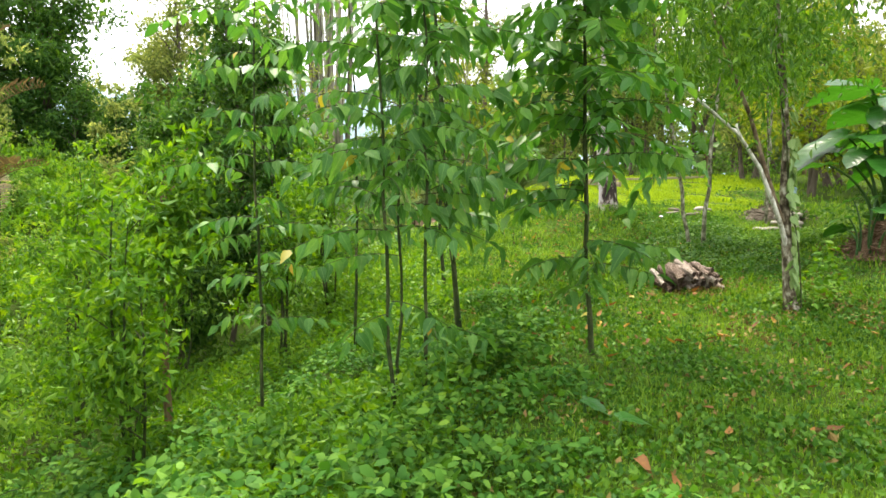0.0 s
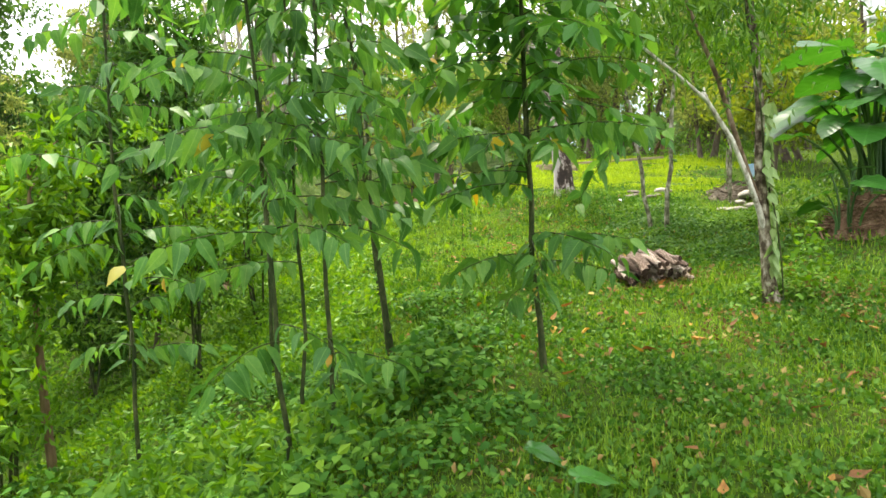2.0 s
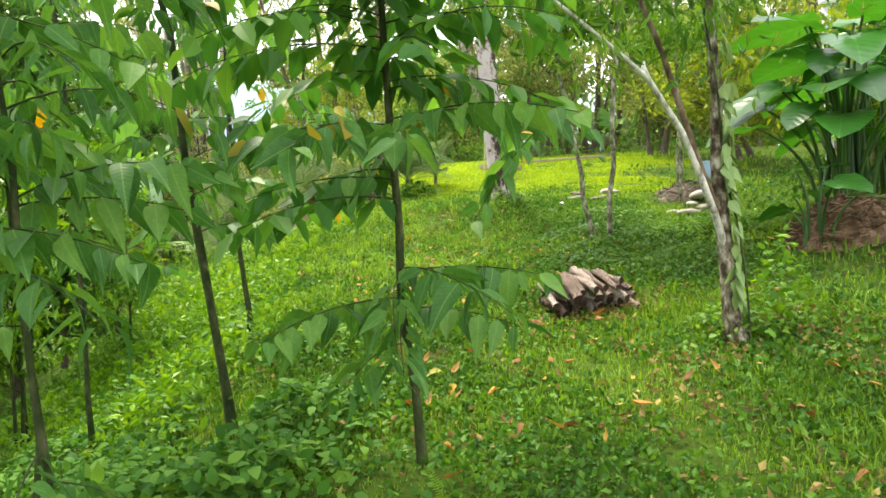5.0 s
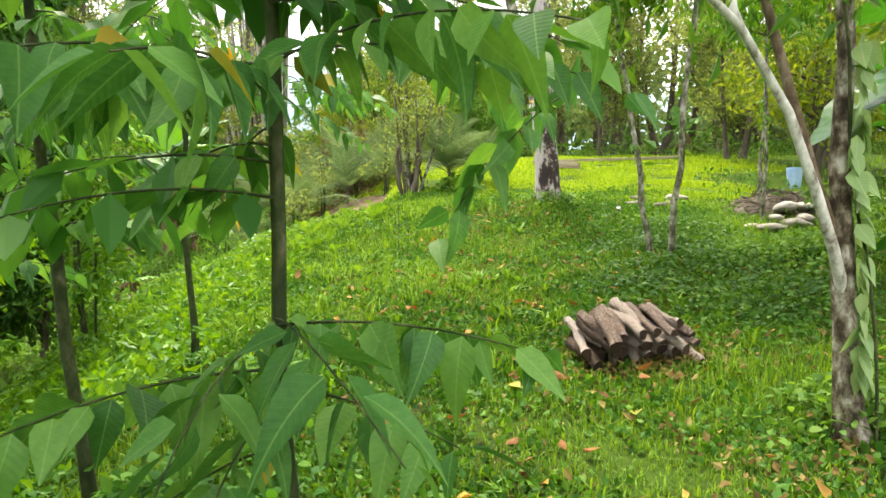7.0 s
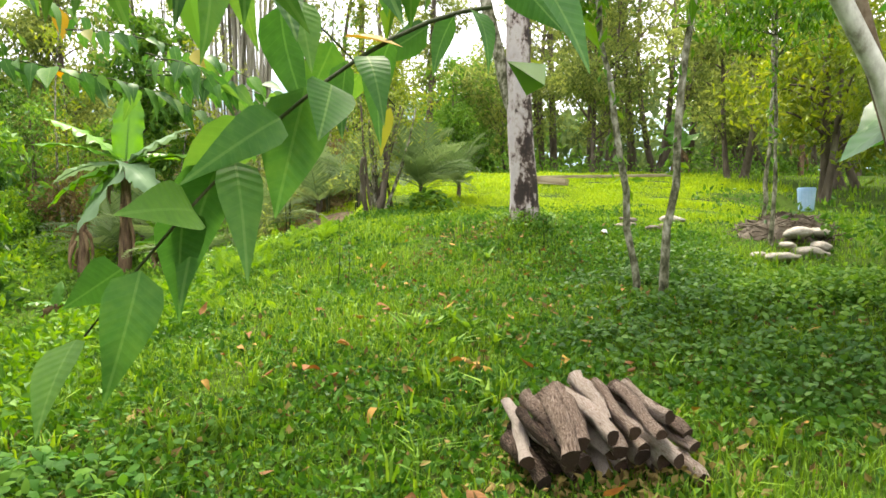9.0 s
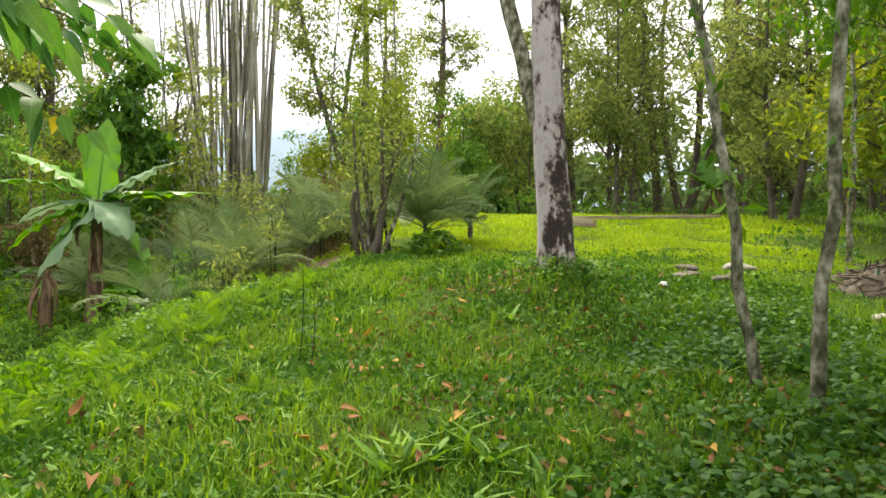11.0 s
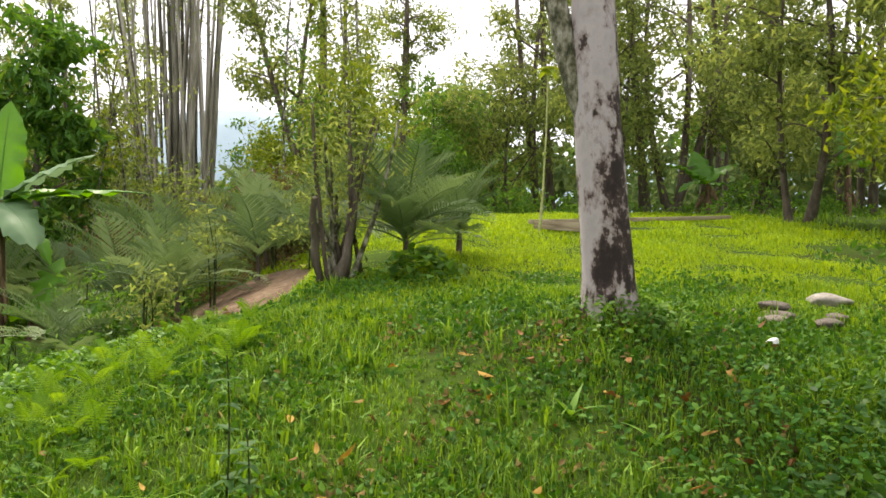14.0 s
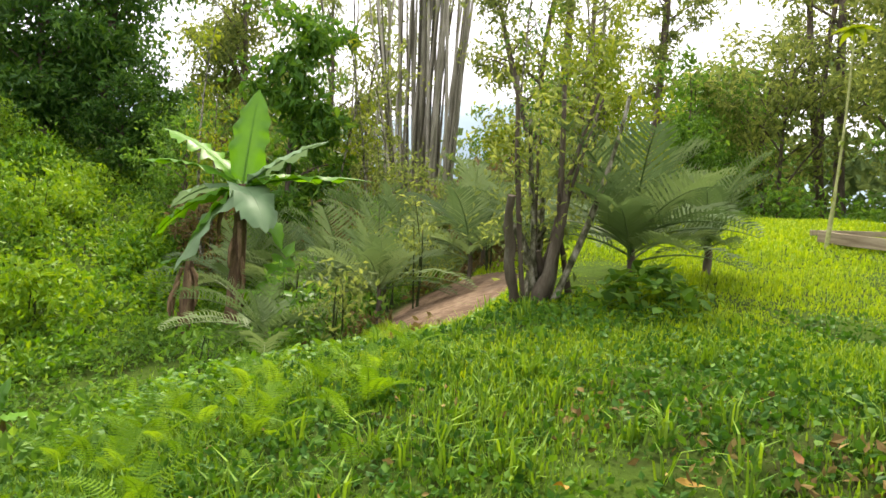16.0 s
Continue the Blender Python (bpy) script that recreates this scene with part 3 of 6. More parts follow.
# ---- young trees with hanging leaflets ----
def frond(root, base, start, azim, length, rise, rng, size=0.135, yellow=0.012, pair=0.075, hang=0.75, joined=None, droop=0.22):
    """A leaf stalk that arches out from the stem, its leaflets hanging along both sides."""
    a = np.array([math.cos(azim), math.sin(azim), 0])
    side = np.array([-a[1], a[0], 0])
    n = max(3, int(length / (pair * rng.uniform(0.85, 1.25))))
    droop, sway = droop * rng.uniform(0.6, 1.7), rng.normal() * 0.10
    pts = [np.asarray(start, float) + a * length * t + side * length * sway * t * t + np.array([0, 0, length * (rise * t - 0.55 * rise * t * t - droop * t * t)]) for t in np.linspace(0, 1, n + 1)]
    part("twig", tube(Geo(), np.array(pts) - base, np.linspace(0.005, 0.002, n + 1), 4).mesh("twig", M_STEM), root)
    for i in range(1, n + 1):
        for s in (-1, 1):
            if rng.uniform() < 0.10:
                continue
            p = pts[i] + side * s * 0.022 + a * rng.uniform(-0.02, 0.02)
            d = -np.array([0, 0, hang * rng.uniform(0.35, 1.15)]) + side * s * rng.uniform(0.15, 0.95) + a * rng.uniform(-0.1, 0.6) + rng.normal(size=3) * 0.12
            if joined is not None and joined["count"] >= 295:
                joined["at"].append((p - base, d, size * rng.uniform(0.9, 1.25)))
                continue
            joined["count"] += 1
            meshes = YELLOW_LEAVES if rng.uniform() < yellow else SAP_LEAVES
            put_leaf(root, base, meshes, p, d, side * s + np.array([0, 0, 0.6]) + rng.normal(size=3) * 0.38, size * rng.uniform(0.62, 1.2) * (0.72 + 0.45 * math.sin(math.pi * i / (n + 1))), rng)


def hung_leaves(at, way, length, rng):
    """The upper leaflets of a young tree, four faces each, in one mesh."""
    y = way / np.linalg.norm(way, axis=1)[:, None]
    x = np.cross(y, rng.normal(size=y.shape) * 0.3 + [0, 0, 1])
    x /= np.linalg.norm(x, axis=1)[:, None] + 1e-9
    z = np.cross(x, y)
    L = length[:, None]
    rows = []
    for t, w in ((0.0, 0.0), (0.35, 0.23), (0.7, 0.16), (1.0, 0.0)):
        c = at + y * L * t
        rows += [c - x * L * w + z * L * w * 0.25, c, c + x * L * w + z * L * w * 0.25]
    v = np.stack(rows, 1)
    k = np.arange(len(at))[:, None] * 12
    f = [k + q for q in ([1, 4, 3], [1, 5, 4], [3, 4, 7, 6], [4, 5, 8, 7], [6, 7, 10], [7, 8, 10])]
    g = Geo()
    g.add(v.reshape(-1, 3), np.concatenate([f[0], f[1], f[4], f[5]]))
    g.v.append(np.zeros((0, 3)))
    g.f.append(np.concatenate([f[2], f[3]]))
    return g.mesh("leaves", M_SAP_JOINED, False)


def sapling(x, y, top, radius, seed, stems=1, fronds=14, low=0.5, length=(0.45, 0.8), lean=(0, 0), extra=(), size=0.135, label="slender young tree with rows of hanging green leaflets", yellow=0.012, foot=0.0):
    rng = np.random.default_rng(seed)
    z0 = gz(x, y)
    base = (x, y, z0)
    root = thing("young_tree", base, label, "young tree", "young trees in the garden")
    h = top - z0
    g = Geo()
    pts = curve_pts((0, 0, -0.05), (lean[0] * h, lean[1] * h, h), (rng.normal() * 0.03, rng.normal() * 0.03, 0), 12)
    pts[1:-1] += rng.normal(size=(10, 3)) * [0.014, 0.014, 0]
    if foot:
        pts[0] += [foot, 0, 0]
        pts[1] += [foot * 0.35, 0, 0]
    rr = radius * np.linspace(0.92, 0.3, 12)
    rr[0] *= 1.3
    tube(g, pts, rr, 9, 0.10, rng)
    part("trunk", g.mesh("trunk", M_STEM), root)
    tw = {"count": 0, "at": []}
    for sx, sy, sz, az, ln, rise, *dr in extra:
        frond(root, base, (sx, sy, sz), az, ln, rise, rng, size, yellow, joined=tw, droop=dr[0] if dr else 0.22)
    for i in range(fronds):
        t = low + (1 - low) * (i + rng.uniform(0, 0.7)) / fronds
        k = min(t, 0.999) * 11
        p = pts[int(k)] + (pts[int(k) + 1] - pts[int(k)]) * (k % 1) + base
        frond(root, base, p, i * 2.4 + rng.uniform(-0.4, 0.4), rng.uniform(*length), rng.uniform(0.15, 0.6), rng, size, yellow, joined=tw)
    if tw["at"]:
        at, way, ln = (np.array(q) for q in zip(*tw["at"]))
        tagged(part("leaves", hung_leaves(at, way, ln, rng), root), kind="stuff")
    return root


# the near group of young trees beside the walk
sapling(1.64, 7.45, 4.7, 0.027, 11, fronds=76, low=0.42, length=(0.6, 1.15), lean=(0.0, 0.0), foot=0.05, size=0.185, yellow=0.035,
        extra=((1.64, 7.45, 1.62, -1.5, 0.95, 0.15), (1.64, 7.45, 1.72, -0.75, 1.05, 0.2), (1.64, 7.45, 1.68, -2.2, 0.9, 0.2), (1.64, 7.45, 1.75, 0.1, 1.1, 0.2), (1.64, 7.45, 1.72, 2.9, 0.95, 0.2),
               (1.64, 7.45, 1.9, 0.7, 1.3, 0.25), (2.75, 8.35, 1.82, -2.55, 0.75, -0.25, 0.45), (1.64, 7.45, 0.98, -0.25, 0.75, 0.15), (1.64, 7.45, 0.80, -0.6, 0.6, 0.1), (1.64, 7.45, 0.62, -2.2, 0.55, 0.15), (1.64, 7.45, 0.72, -1.7, 0.6, 0.2), (1.64, 7.45, 1.55, 2.0, 0.9, 0.1), (1.64, 7.45, 1.0, -1.2, 0.85, 0.15), (1.64, 7.45, 0.95, -1.75, 0.8, 0.1), (1.64, 7.45, 0.85, -2.5, 0.8, 0.15), (1.64, 7.45, 1.45, 3.0, 0.8, 0.2), (1.64, 7.45, 1.35, -2.7, 0.8, 0.2), (1.64, 7.45, 1.5, 2.5, 0.8, 0.15)))
sapling(0.0, 6.42, 3.6, 0.019, 12, fronds=25, low=0.42, lean=(-0.03, 0), length=(0.5, 0.9), size=0.165, extra=((-0.02, 6.4, 1.62, -0.55, 0.7, 0.2), (0.0, 6.4, 1.15, -0.85, 0.75, 0.15), (0.0, 6.4, 1.12, -2.4, 0.8, 0.2), (0.0, 6.4, 1.7, -2.6, 0.8, 0.25), (0.0, 6.4, 0.6, -1.0, 0.6, 0.15), (0.0, 6.4, 0.5, -2.0, 0.55, 0.2)))
sapling(0.20, 6.72, 3.8, 0.018, 13, fronds=25, low=0.42, length=(0.5, 0.9), size=0.165, extra=((0.2, 6.7, 1.62, -0.95, 0.85, 0.2), (0.2, 6.7, 1.14, -1.0, 0.85, 0.15), (0.2, 6.7, 1.72, -2.2, 0.8, 0.25), (0.2, 6.7, 0.45, -1.2, 0.6, 0.2), (0.2, 6.7, 0.35, -0.5, 0.6, 0.2), (0.2, 6.7, 1.4, 0.2, 0.6, 0.2)))
sapling(-0.02, 7.12, 3.9, 0.017, 14, fronds=26, low=0.38, length=(0.5, 0.8), size=0.15, extra=((0.0, 7.1, 1.5, -2.4, 0.8, 0.2), (0.0, 7.1, 0.9, -2.6, 0.8, 0.2)))
sapling(0.50, 8.5, 4.6, 0.034, 15, fronds=40, low=0.28, length=(0.4, 0.85), lean=(-0.06, 0.0), size=0.155)
sapling(0.27, 10.35, 3.9, 0.030, 16, fronds=18, low=0.55, length=(0.4, 0.8), size=0.15, extra=((0.3, 10.35, 2.15, 0.75, 1.5, 0.2), (0.9, 10.9, 2.22, 0.2, 0.7, 0.1), (0.9, 10.9, 2.25, 0.9, 0.75, 0.15), (0.9, 10.9, 2.3, -0.4, 0.6, 0.1), (0.9, 10.9, 2.35, 1.5, 0.7, 0.15), (0.6, 10.6, 2.4, 0.6, 1.2, 0.15)))
sapling(-0.75, 9.3, 4.2, 0.022, 17, fronds=30, low=0.30, length=(0.4, 0.8), size=0.15)
sapling(-1.3, 7.4, 3.5, 0.020, 18, fronds=30, low=0.25, length=(0.4, 0.8), size=0.15)


def slim_tree(x, y, top, radius, seed, lean, bend, leaves, label, spread=1.0):
    """A thin bare-stemmed young tree, its leaves high on short twigs."""
    rng = np.random.default_rng(seed)
    z0 = gz(x, y)
    h = top - z0
    root = thing("slim_tree", (x, y, z0), label, "young tree", "slim trees on the lawn")
    g = Geo()
    pts = curve_pts((0, 0, -0.05), (lean[0] * h, lean[1] * h, h), (*bend, 0), 16)
    pts[1:-1, :2] += rng.normal(size=(14, 2)) * 0.016
    tube(g, pts, radius * np.linspace(0.98, 0.42, 16), 10, 0.12, rng)
    part("trunk", g.mesh("trunk", M_WHITE_BARK), root)
    g, cs = Geo(), []
    for i in range(22):
        t = rng.uniform(0.55, 1)
        p = pts[int(t * 15)]
        a = rng.uniform(0, 6.28)
        e = p + np.array([math.cos(a), math.sin(a), 0.35]) * rng.uniform(0.4, 1.3) * spread
        tube(g, curve_pts(p, e, (0, 0, 0.05), 4), np.linspace(0.007, 0.003, 4), 4)
        cs += [p + (e - p) * s for s in (0.5, 0.75, 1.0)]
    part("twig", g.mesh("twig", M_STEM), root)
    cs = np.array(cs)
    pos = cs[rng.integers(len(cs), size=leaves)] + rng.normal(size=(leaves, 3)) * 0.1
    low = np.linspace(0.2, 0.6, 46) * 15
    climb = pts[low.astype(int)] + (pts[low.astype(int) + 1] - pts[low.astype(int)]) * (low % 1)[:, None] + rng.normal(size=(46, 3)) * [0.035, 0.035, 0.05]
    pos[:46] = climb
    part("crown", leaf_cloud(Geo(), pos, 0.11 * rng.uniform(0.7, 1.3, leaves), rng, 0.8).mesh("crown", M_WEED, False), root)


# first three crowns thickened and widened to shade the lawn below
slim_tree(4.42, 12.93, 5.6, 0.036, 21, (-0.19, 0.0), (0.08, 0), 3600, "slim leaning tree with mottled pale bark on the lawn", 1.4)
slim_tree(4.46, 12.40, 5.9, 0.036, 22, (0.09, 0.0), (-0.05, 0), 3600, "slim upright tree with mottled pale bark on the lawn", 1.4)
slim_tree(6.9, 15.6, 5.6, 0.03, 23, (0.0, 0.02), (0.05, 0), 2600, "slim young tree with pale bark beside the rubble", 1.1)
slim_tree(8.2, 18.5, 6.0, 0.04, 24, (0.03, 0.02), (0.05, 0), 260, "slim young tree with pale bark at the lawn edge")


# ---- vine-clad tree ----
def vine_tree():
    rng = np.random.default_rng(31)
    x, y = 4.02, 8.62
    z0 = gz(x, y)
    base = (x, y, z0)
    root = thing("vine_tree", base, "small forked tree with a climbing vine of pale green leaves", "tree")
    g = Geo()
    trunk = np.array([(0.03, 0, -0.06), (0.0, 0, 0.15), (-0.03, 0, 0.5), (-0.05, 0.0, 0.9), (-0.08, 0, 1.3), (-0.06, 0, 1.8), (-0.10, 0, 2.4), (-0.17, 0, 3.1), (-0.25, 0.05, 4.2)])
    rad = np.array([0.095, 0.07, 0.056, 0.05, 0.044, 0.038, 0.035, 0.031, 0.02])
    tube(g, trunk, rad, 12, 0.06, rng)
    part("trunk", g.mesh("trunk", M_VINE_BARK), root)
    g = Geo()
    tube(g, [(-0.03, 0.0, 0.60), (-0.06, -0.02, 0.74), (-0.13, -0.06, 0.92), (-0.25, -0.12, 1.18), (-0.42, -0.2, 1.52), (-0.68, -0.3, 1.86), (-0.98, -0.4, 2.08), (-1.4, -0.5, 2.38)], [0.028, 0.029, 0.026, 0.023, 0.020, 0.018, 0.015, 0.012], 10, 0.08, rng)
    tube(g, [(-0.68, -0.3, 1.86), (-0.71, -0.31, 1.93), (-0.70, -0.3, 1.97)], [0.022, 0.018, 0.008], 7)
    part("limb", g.mesh("limb", M_LIMB), root, "pale bare limb")
    g = Geo()
    tube(g, [(-0.05, 0, 0.85), (-0.18, 0.02, 1.25), (-0.30, 0.03, 1.65), (-0.42, 0.05, 2.1), (-0.62, 0.05, 2.6), (-0.85, 0.1, 3.3)], [0.034, 0.026, 0.023, 0.021, 0.018, 0.012], 9, 0.05, rng)
    part("limb", g.mesh("limb", M_BROWN_LIMB), root)
    g = Geo()
    vine = [np.array([np.interp(z, trunk[:, 2], trunk[:, 0]) + 0.085 * math.cos(1.6 * z - 0.9), -0.085 * abs(math.sin(1.6 * z + 1.2)) - 0.01, z]) for z in np.linspace(0.0, 3.6, 40)]
    tube(g, vine, np.full(40, 0.008), 5)
    vine_stem = part("vine", g.mesh("vine", M_STEM), root)
    for i in range(120):
        z = rng.uniform(0.1, 3.4) if i < 48 else rng.uniform(0.3, 1.9)
        a = rng.uniform(-1.5, 0.7)
        c = np.array([np.interp(z, trunk[:, 2], trunk[:, 0]), 0, z]) + np.array([math.cos(a), math.sin(a), 0]) * 0.075
        out = np.array([math.cos(a), math.sin(a), 0])
        put_leaf(vine_stem, base, VINE_LEAVES, c + base, np.array([0, 0, -1]) + out * rng.uniform(0.1, 0.6) + rng.normal(size=3) * 0.2, out + rng.normal(size=3) * 0.3, rng.uniform(0.08, 0.165), rng)
    n = 6200
    cs = np.array([(-0.3, 0.1, 2.7), (0.2, 0.1, 2.9), (-0.9, 0.0, 2.9), (-0.25, 0.05, 4.0), (-0.85, 0.1, 3.3), (-1.35, -0.6, 2.5), (-0.2, 0, 3.2), (-0.6, 0.3, 3.7), (0.3, 0.2, 3.6), (-1.0, 0.3, 3.9), (-0.6, -0.3, 3.2)])
    pos = cs[rng.integers(len(cs), size=n)] + rng.normal(size=(n, 3)) * [0.45, 0.45, 0.35]
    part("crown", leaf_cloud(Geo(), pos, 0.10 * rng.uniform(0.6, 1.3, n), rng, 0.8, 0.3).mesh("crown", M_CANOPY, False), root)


vine_tree()


# ---- firewood ----
def log_meshes():
    out = []
    for seed in range(4):
        rng = np.random.default_rng(40 + seed)
        g = Geo()
        zs = np.linspace(-0.5, 0.5, 7)
        pts = np.stack([0 * zs, 0 * zs, zs], -1)
        tube(g, pts, 1.0 + 0 * zs, 10, 0.0, rng, cap=False)
        sc = g.v[0]
        bow = np.repeat(np.stack([0.42 * np.sin(zs * 5 + seed), 0.34 * np.cos(zs * 6 + seed), 0 * zs], -1), 10, axis=0)
        ang = np.arctan2(sc[:, 1], sc[:, 0])
        prof = 1 + 0.16 * np.sin(ang * 2 + seed) + 0.10 * np.sin(ang * 3 + seed * 2) + rng.normal(size=len(sc)) * 0.12 + 0.12 * np.sin(sc[:, 2] * 14 + seed)
        g.v[0] = np.stack([sc[:, 0] * prof, sc[:, 1] * prof, sc[:, 2]], -1) + bow
        me = g.mesh("log", M_LOG)
        ring0, ring1 = g.v[0][:10], g.v[0][-10:]
        ends = []
        for ring, flip in ((ring0, 1), (ring1, 0)):
            c = ring.mean(0, keepdims=True)
            inner = c + (ring - c) * 0.6 + [0, 0, 0.004 if flip else -0.004]
            v = np.concatenate([ring, inner, c])
            f3 = [(10 + k, 10 + (k + 1) % 10, 20) for k in range(10)]
            f4 = [(k, (k + 1) % 10, 10 + (k + 1) % 10, 10 + k) for k in range(10)]
            e = Geo()
            e.add(v, [q[::-1] for q in f4] if flip else f4)
            e.v.append(np.zeros((0, 3)))
            e.f.append(np.asarray([q[::-1] for q in f3] if flip else f3))
            ends.append(e.mesh("log_end", M_LOG_END, False))
        out.append((me, ends))
    return out


def firewood():
    rng = np.random.default_rng(41)
    kinds = log_meshes()
    axis = Vector((0.30, -0.88, -0.30)).normalized()
    row = Vector((0.98, 0.14, 0.03)).normalized()
    cx, cy = 3.33, 9.82
    z0 = gz(cx, cy) + 0.02
    for layer, count in enumerate((10, 10, 9, 7)):
        for i in range(count):
            s = (i - (count - 1) / 2) * 0.074 + rng.normal() * 0.008
            r = rng.uniform(0.026, 0.042)
            ln = rng.uniform(0.27, 0.43)
            p = Vector((cx, cy, z0)) + row * s + axis * rng.normal() * 0.08 + Vector((0, 0, 0.075 + layer * 0.062 + rng.uniform(0, 0.012)))
            ax = (axis + Vector(rng.normal(size=3) * [0.15, 0.08, 0.07])).normalized()
            m = Matrix.Translation(p) @ ax.to_track_quat("Z", "Y").to_matrix().to_4x4() @ pose(0, 0, 0, 0, 0, rng.uniform(0, 360)) @ Matrix.Diagonal((r, r, ln, 1))
            root = thing("firewood_log", p, "short weathered log in a low firewood stack on grass", "log", "stacked firewood logs")
            me, end = kinds[rng.integers(4)]
            b = part("bark", me, root)
            b.matrix_basis = Matrix.Translation(-p) @ m
            for e in end:
                part("cut_end", e, b)


firewood()


def pile_litter():
    """Brown and yellow leaf bits caught on and around the firewood."""
    rng = np.random.default_rng(47)
    n = 700
    x, y = 3.40 + rng.normal(size=n) * 0.30, 9.80 + rng.normal(size=n) * 0.20
    pos = np.stack([x, y, ground_z(x, y) + rng.uniform(0.01, 0.06, n)], -1)
    tagged(new("leaf_litter", leaf_cloud(Geo(), pos, 0.045 * rng.uniform(0.4, 1.5, n), rng, 0.0, 0.55, 0.12).mesh("leaf_litter", M_LITTER_LEAF, False)), "brown dead leaves and bark bits round the firewood", "leaf litter", kind="stuff")


pile_litter()


# ---- elephant-ear plant, mulch, fallen trunk ----
def heart_leaf():
    """A broad heart-shaped blade with ribs, one unit long from the stalk to the tip."""
    g = Geo()
    n, rows = 24, 5
    v = [(0, 0, 0)]
    for r in range(1, rows + 1):
        q = r / rows
        for k in range(n):
            a = 2 * math.pi * k / n
            rad = 0.40 + 0.16 * math.cos(a) + 0.46 * max(0, math.cos(a)) ** 7 - 0.26 * max(0, math.cos(a + math.pi)) ** 24
            rad = rad * (0.98 if k % 3 else 1.03)
            z = -0.30 * (rad * q) ** 2 - 0.025 * (k % 3 == 0) * q + 0.10 * abs(math.sin(a)) * q + 0.03 * math.sin(5 * a) * q * q
            v.append((math.sin(a) * rad * q * 0.95, math.cos(a) * rad * q, z))
    f3 = [(0, 1 + (k + 1) % n, 1 + k) for k in range(n)]
    f4 = [(1 + (r - 1) * n + k, 1 + (r - 1) * n + (k + 1) % n, 1 + r * n + (k + 1) % n, 1 + r * n + k) for r in range(1, rows) for k in range(n)]
    g.add(v, f3)
    g.v.append(np.zeros((0, 3)))
    g.f.append(np.asarray(f4))
    return g.mesh("leaf", M_TARO)


def taro(x, y, seed, count, height, size, label, face=0.0):
    """Long stalks fanning from one foot, each with a heart-shaped blade that tips outward and hangs."""
    rng = np.random.default_rng(seed)
    blade = heart_leaf()
    z0 = gz(x, y) + 0.05
    root = thing("elephant_ear", (x, y, z0), label, "plant")
    for i in range(count):
        a = i * 2.4 + rng.uniform(-0.4, 0.4)
        q = (i + 0.5) / count
        h = height * (1.04 - 0.60 * q) * rng.uniform(0.92, 1.06)
        out = height * (0.12 + 0.40 * q) * rng.uniform(0.7, 1.3)
        foot = np.array([math.cos(a), math.sin(a), 0]) * rng.uniform(0.03, 0.28) * min(1.0, height)
        tip = np.array([math.cos(a) * out, math.sin(a) * out, h])
        pts = curve_pts(foot, tip, np.array([-math.cos(a), -math.sin(a), 0.6]) * 0.07 * height, 8)
        stalk = part("stalk", tube(Geo(), pts, np.linspace(0.026, 0.012, 8) * min(1.0, 0.4 + height * 0.4), 7).mesh("stalk", M_TARO_STALK), root)
        leaf = part("leaf", blade, stalk)
        dip = rng.uniform(-0.26, 0.22) + 0.3 * (i < count // 5)
        d = Vector((math.cos(a), math.sin(a), dip))
        nrm = Vector((rng.normal() * 0.24, rng.normal() * 0.24 - face, 1))
        s = size * rng.uniform(0.62, 1.12)
        leaf.matrix_basis = Matrix.Translation(Vector(pts[-1])) @ basis(d, nrm) @ Matrix.Diagonal((s, s, s, 1))
    return root


taro(6.55, 10.85, 51, 30, 2.0, 0.70, "large elephant-ear plant with broad glossy green leaves on long stalks")
taro(7.45, 11.5, 54, 16, 1.9, 0.70, "tall elephant-ear plant with broad green leaves behind another")
taro(5.75, 10.15, 52, 7, 0.75, 0.36, "small elephant-ear plant with drooping leaves beside mulch")


def stuff_mound(name, x, y, rx, ry, h, material, seed, bits, label, category):
    """A low mound with loose bits strewn over it."""
    rng = np.random.default_rng(seed)
    g = Geo()
    n, rows = 28, 8
    v = []
    for r in range(rows + 1):
        q = r / rows
        for k in range(n):
            a = 2 * math.pi * k / n
            px, py = math.cos(a) * rx * q * (1 + 0.1 * math.sin(a * 3 + seed)), math.sin(a) * ry * q * (1 + 0.1 * math.cos(a * 2))
            v.append((px, py, gz(x + px, y + py) + h * (1 - q * q) * (1 + rng.normal() * 0.1) - 0.03 * q))
    f = [(r * n + k, r * n + (k + 1) % n, (r + 1) * n + (k + 1) % n, (r + 1) * n + k) for r in range(rows) for k in range(n)]
    g.add(v, f)
    for i in range(bits):
        q, a = math.sqrt(rng.uniform()), rng.uniform(0, 6.28)
        px, py = math.cos(a) * rx * q * 1.15, math.sin(a) * ry * q * 1.15
        p = np.array([px, py, gz(x + px, y + py) + h * max(0, 1 - q * q) + 0.015])
        d = rng.normal(size=3) * [1, 1, 0.35]
        d *= rng.uniform(0.04, 0.14) / np.linalg.norm(d)
        tube(g, [p - d, p + d], [rng.uniform(0.004, 0.012)] * 2, 4)
    ob = new(name, g.mesh(name, material, False))
    ob.location = (x, y, 0)
    return tagged(ob, label, category, kind="stuff")


stuff_mound("mulch_heap", 6.12, 10.3, 0.52, 0.42, 0.34, M_MULCH, 61, 260, "heap of reddish brown dead leaves and twigs under the elephant-ear plant", "mulch")
stuff_mound("brush_heap", 7.4, 16.1, 0.7, 0.5, 0.3, M_BARK, 62, 220, "heap of dark brush and earth beside pale rubble", "brush heap")


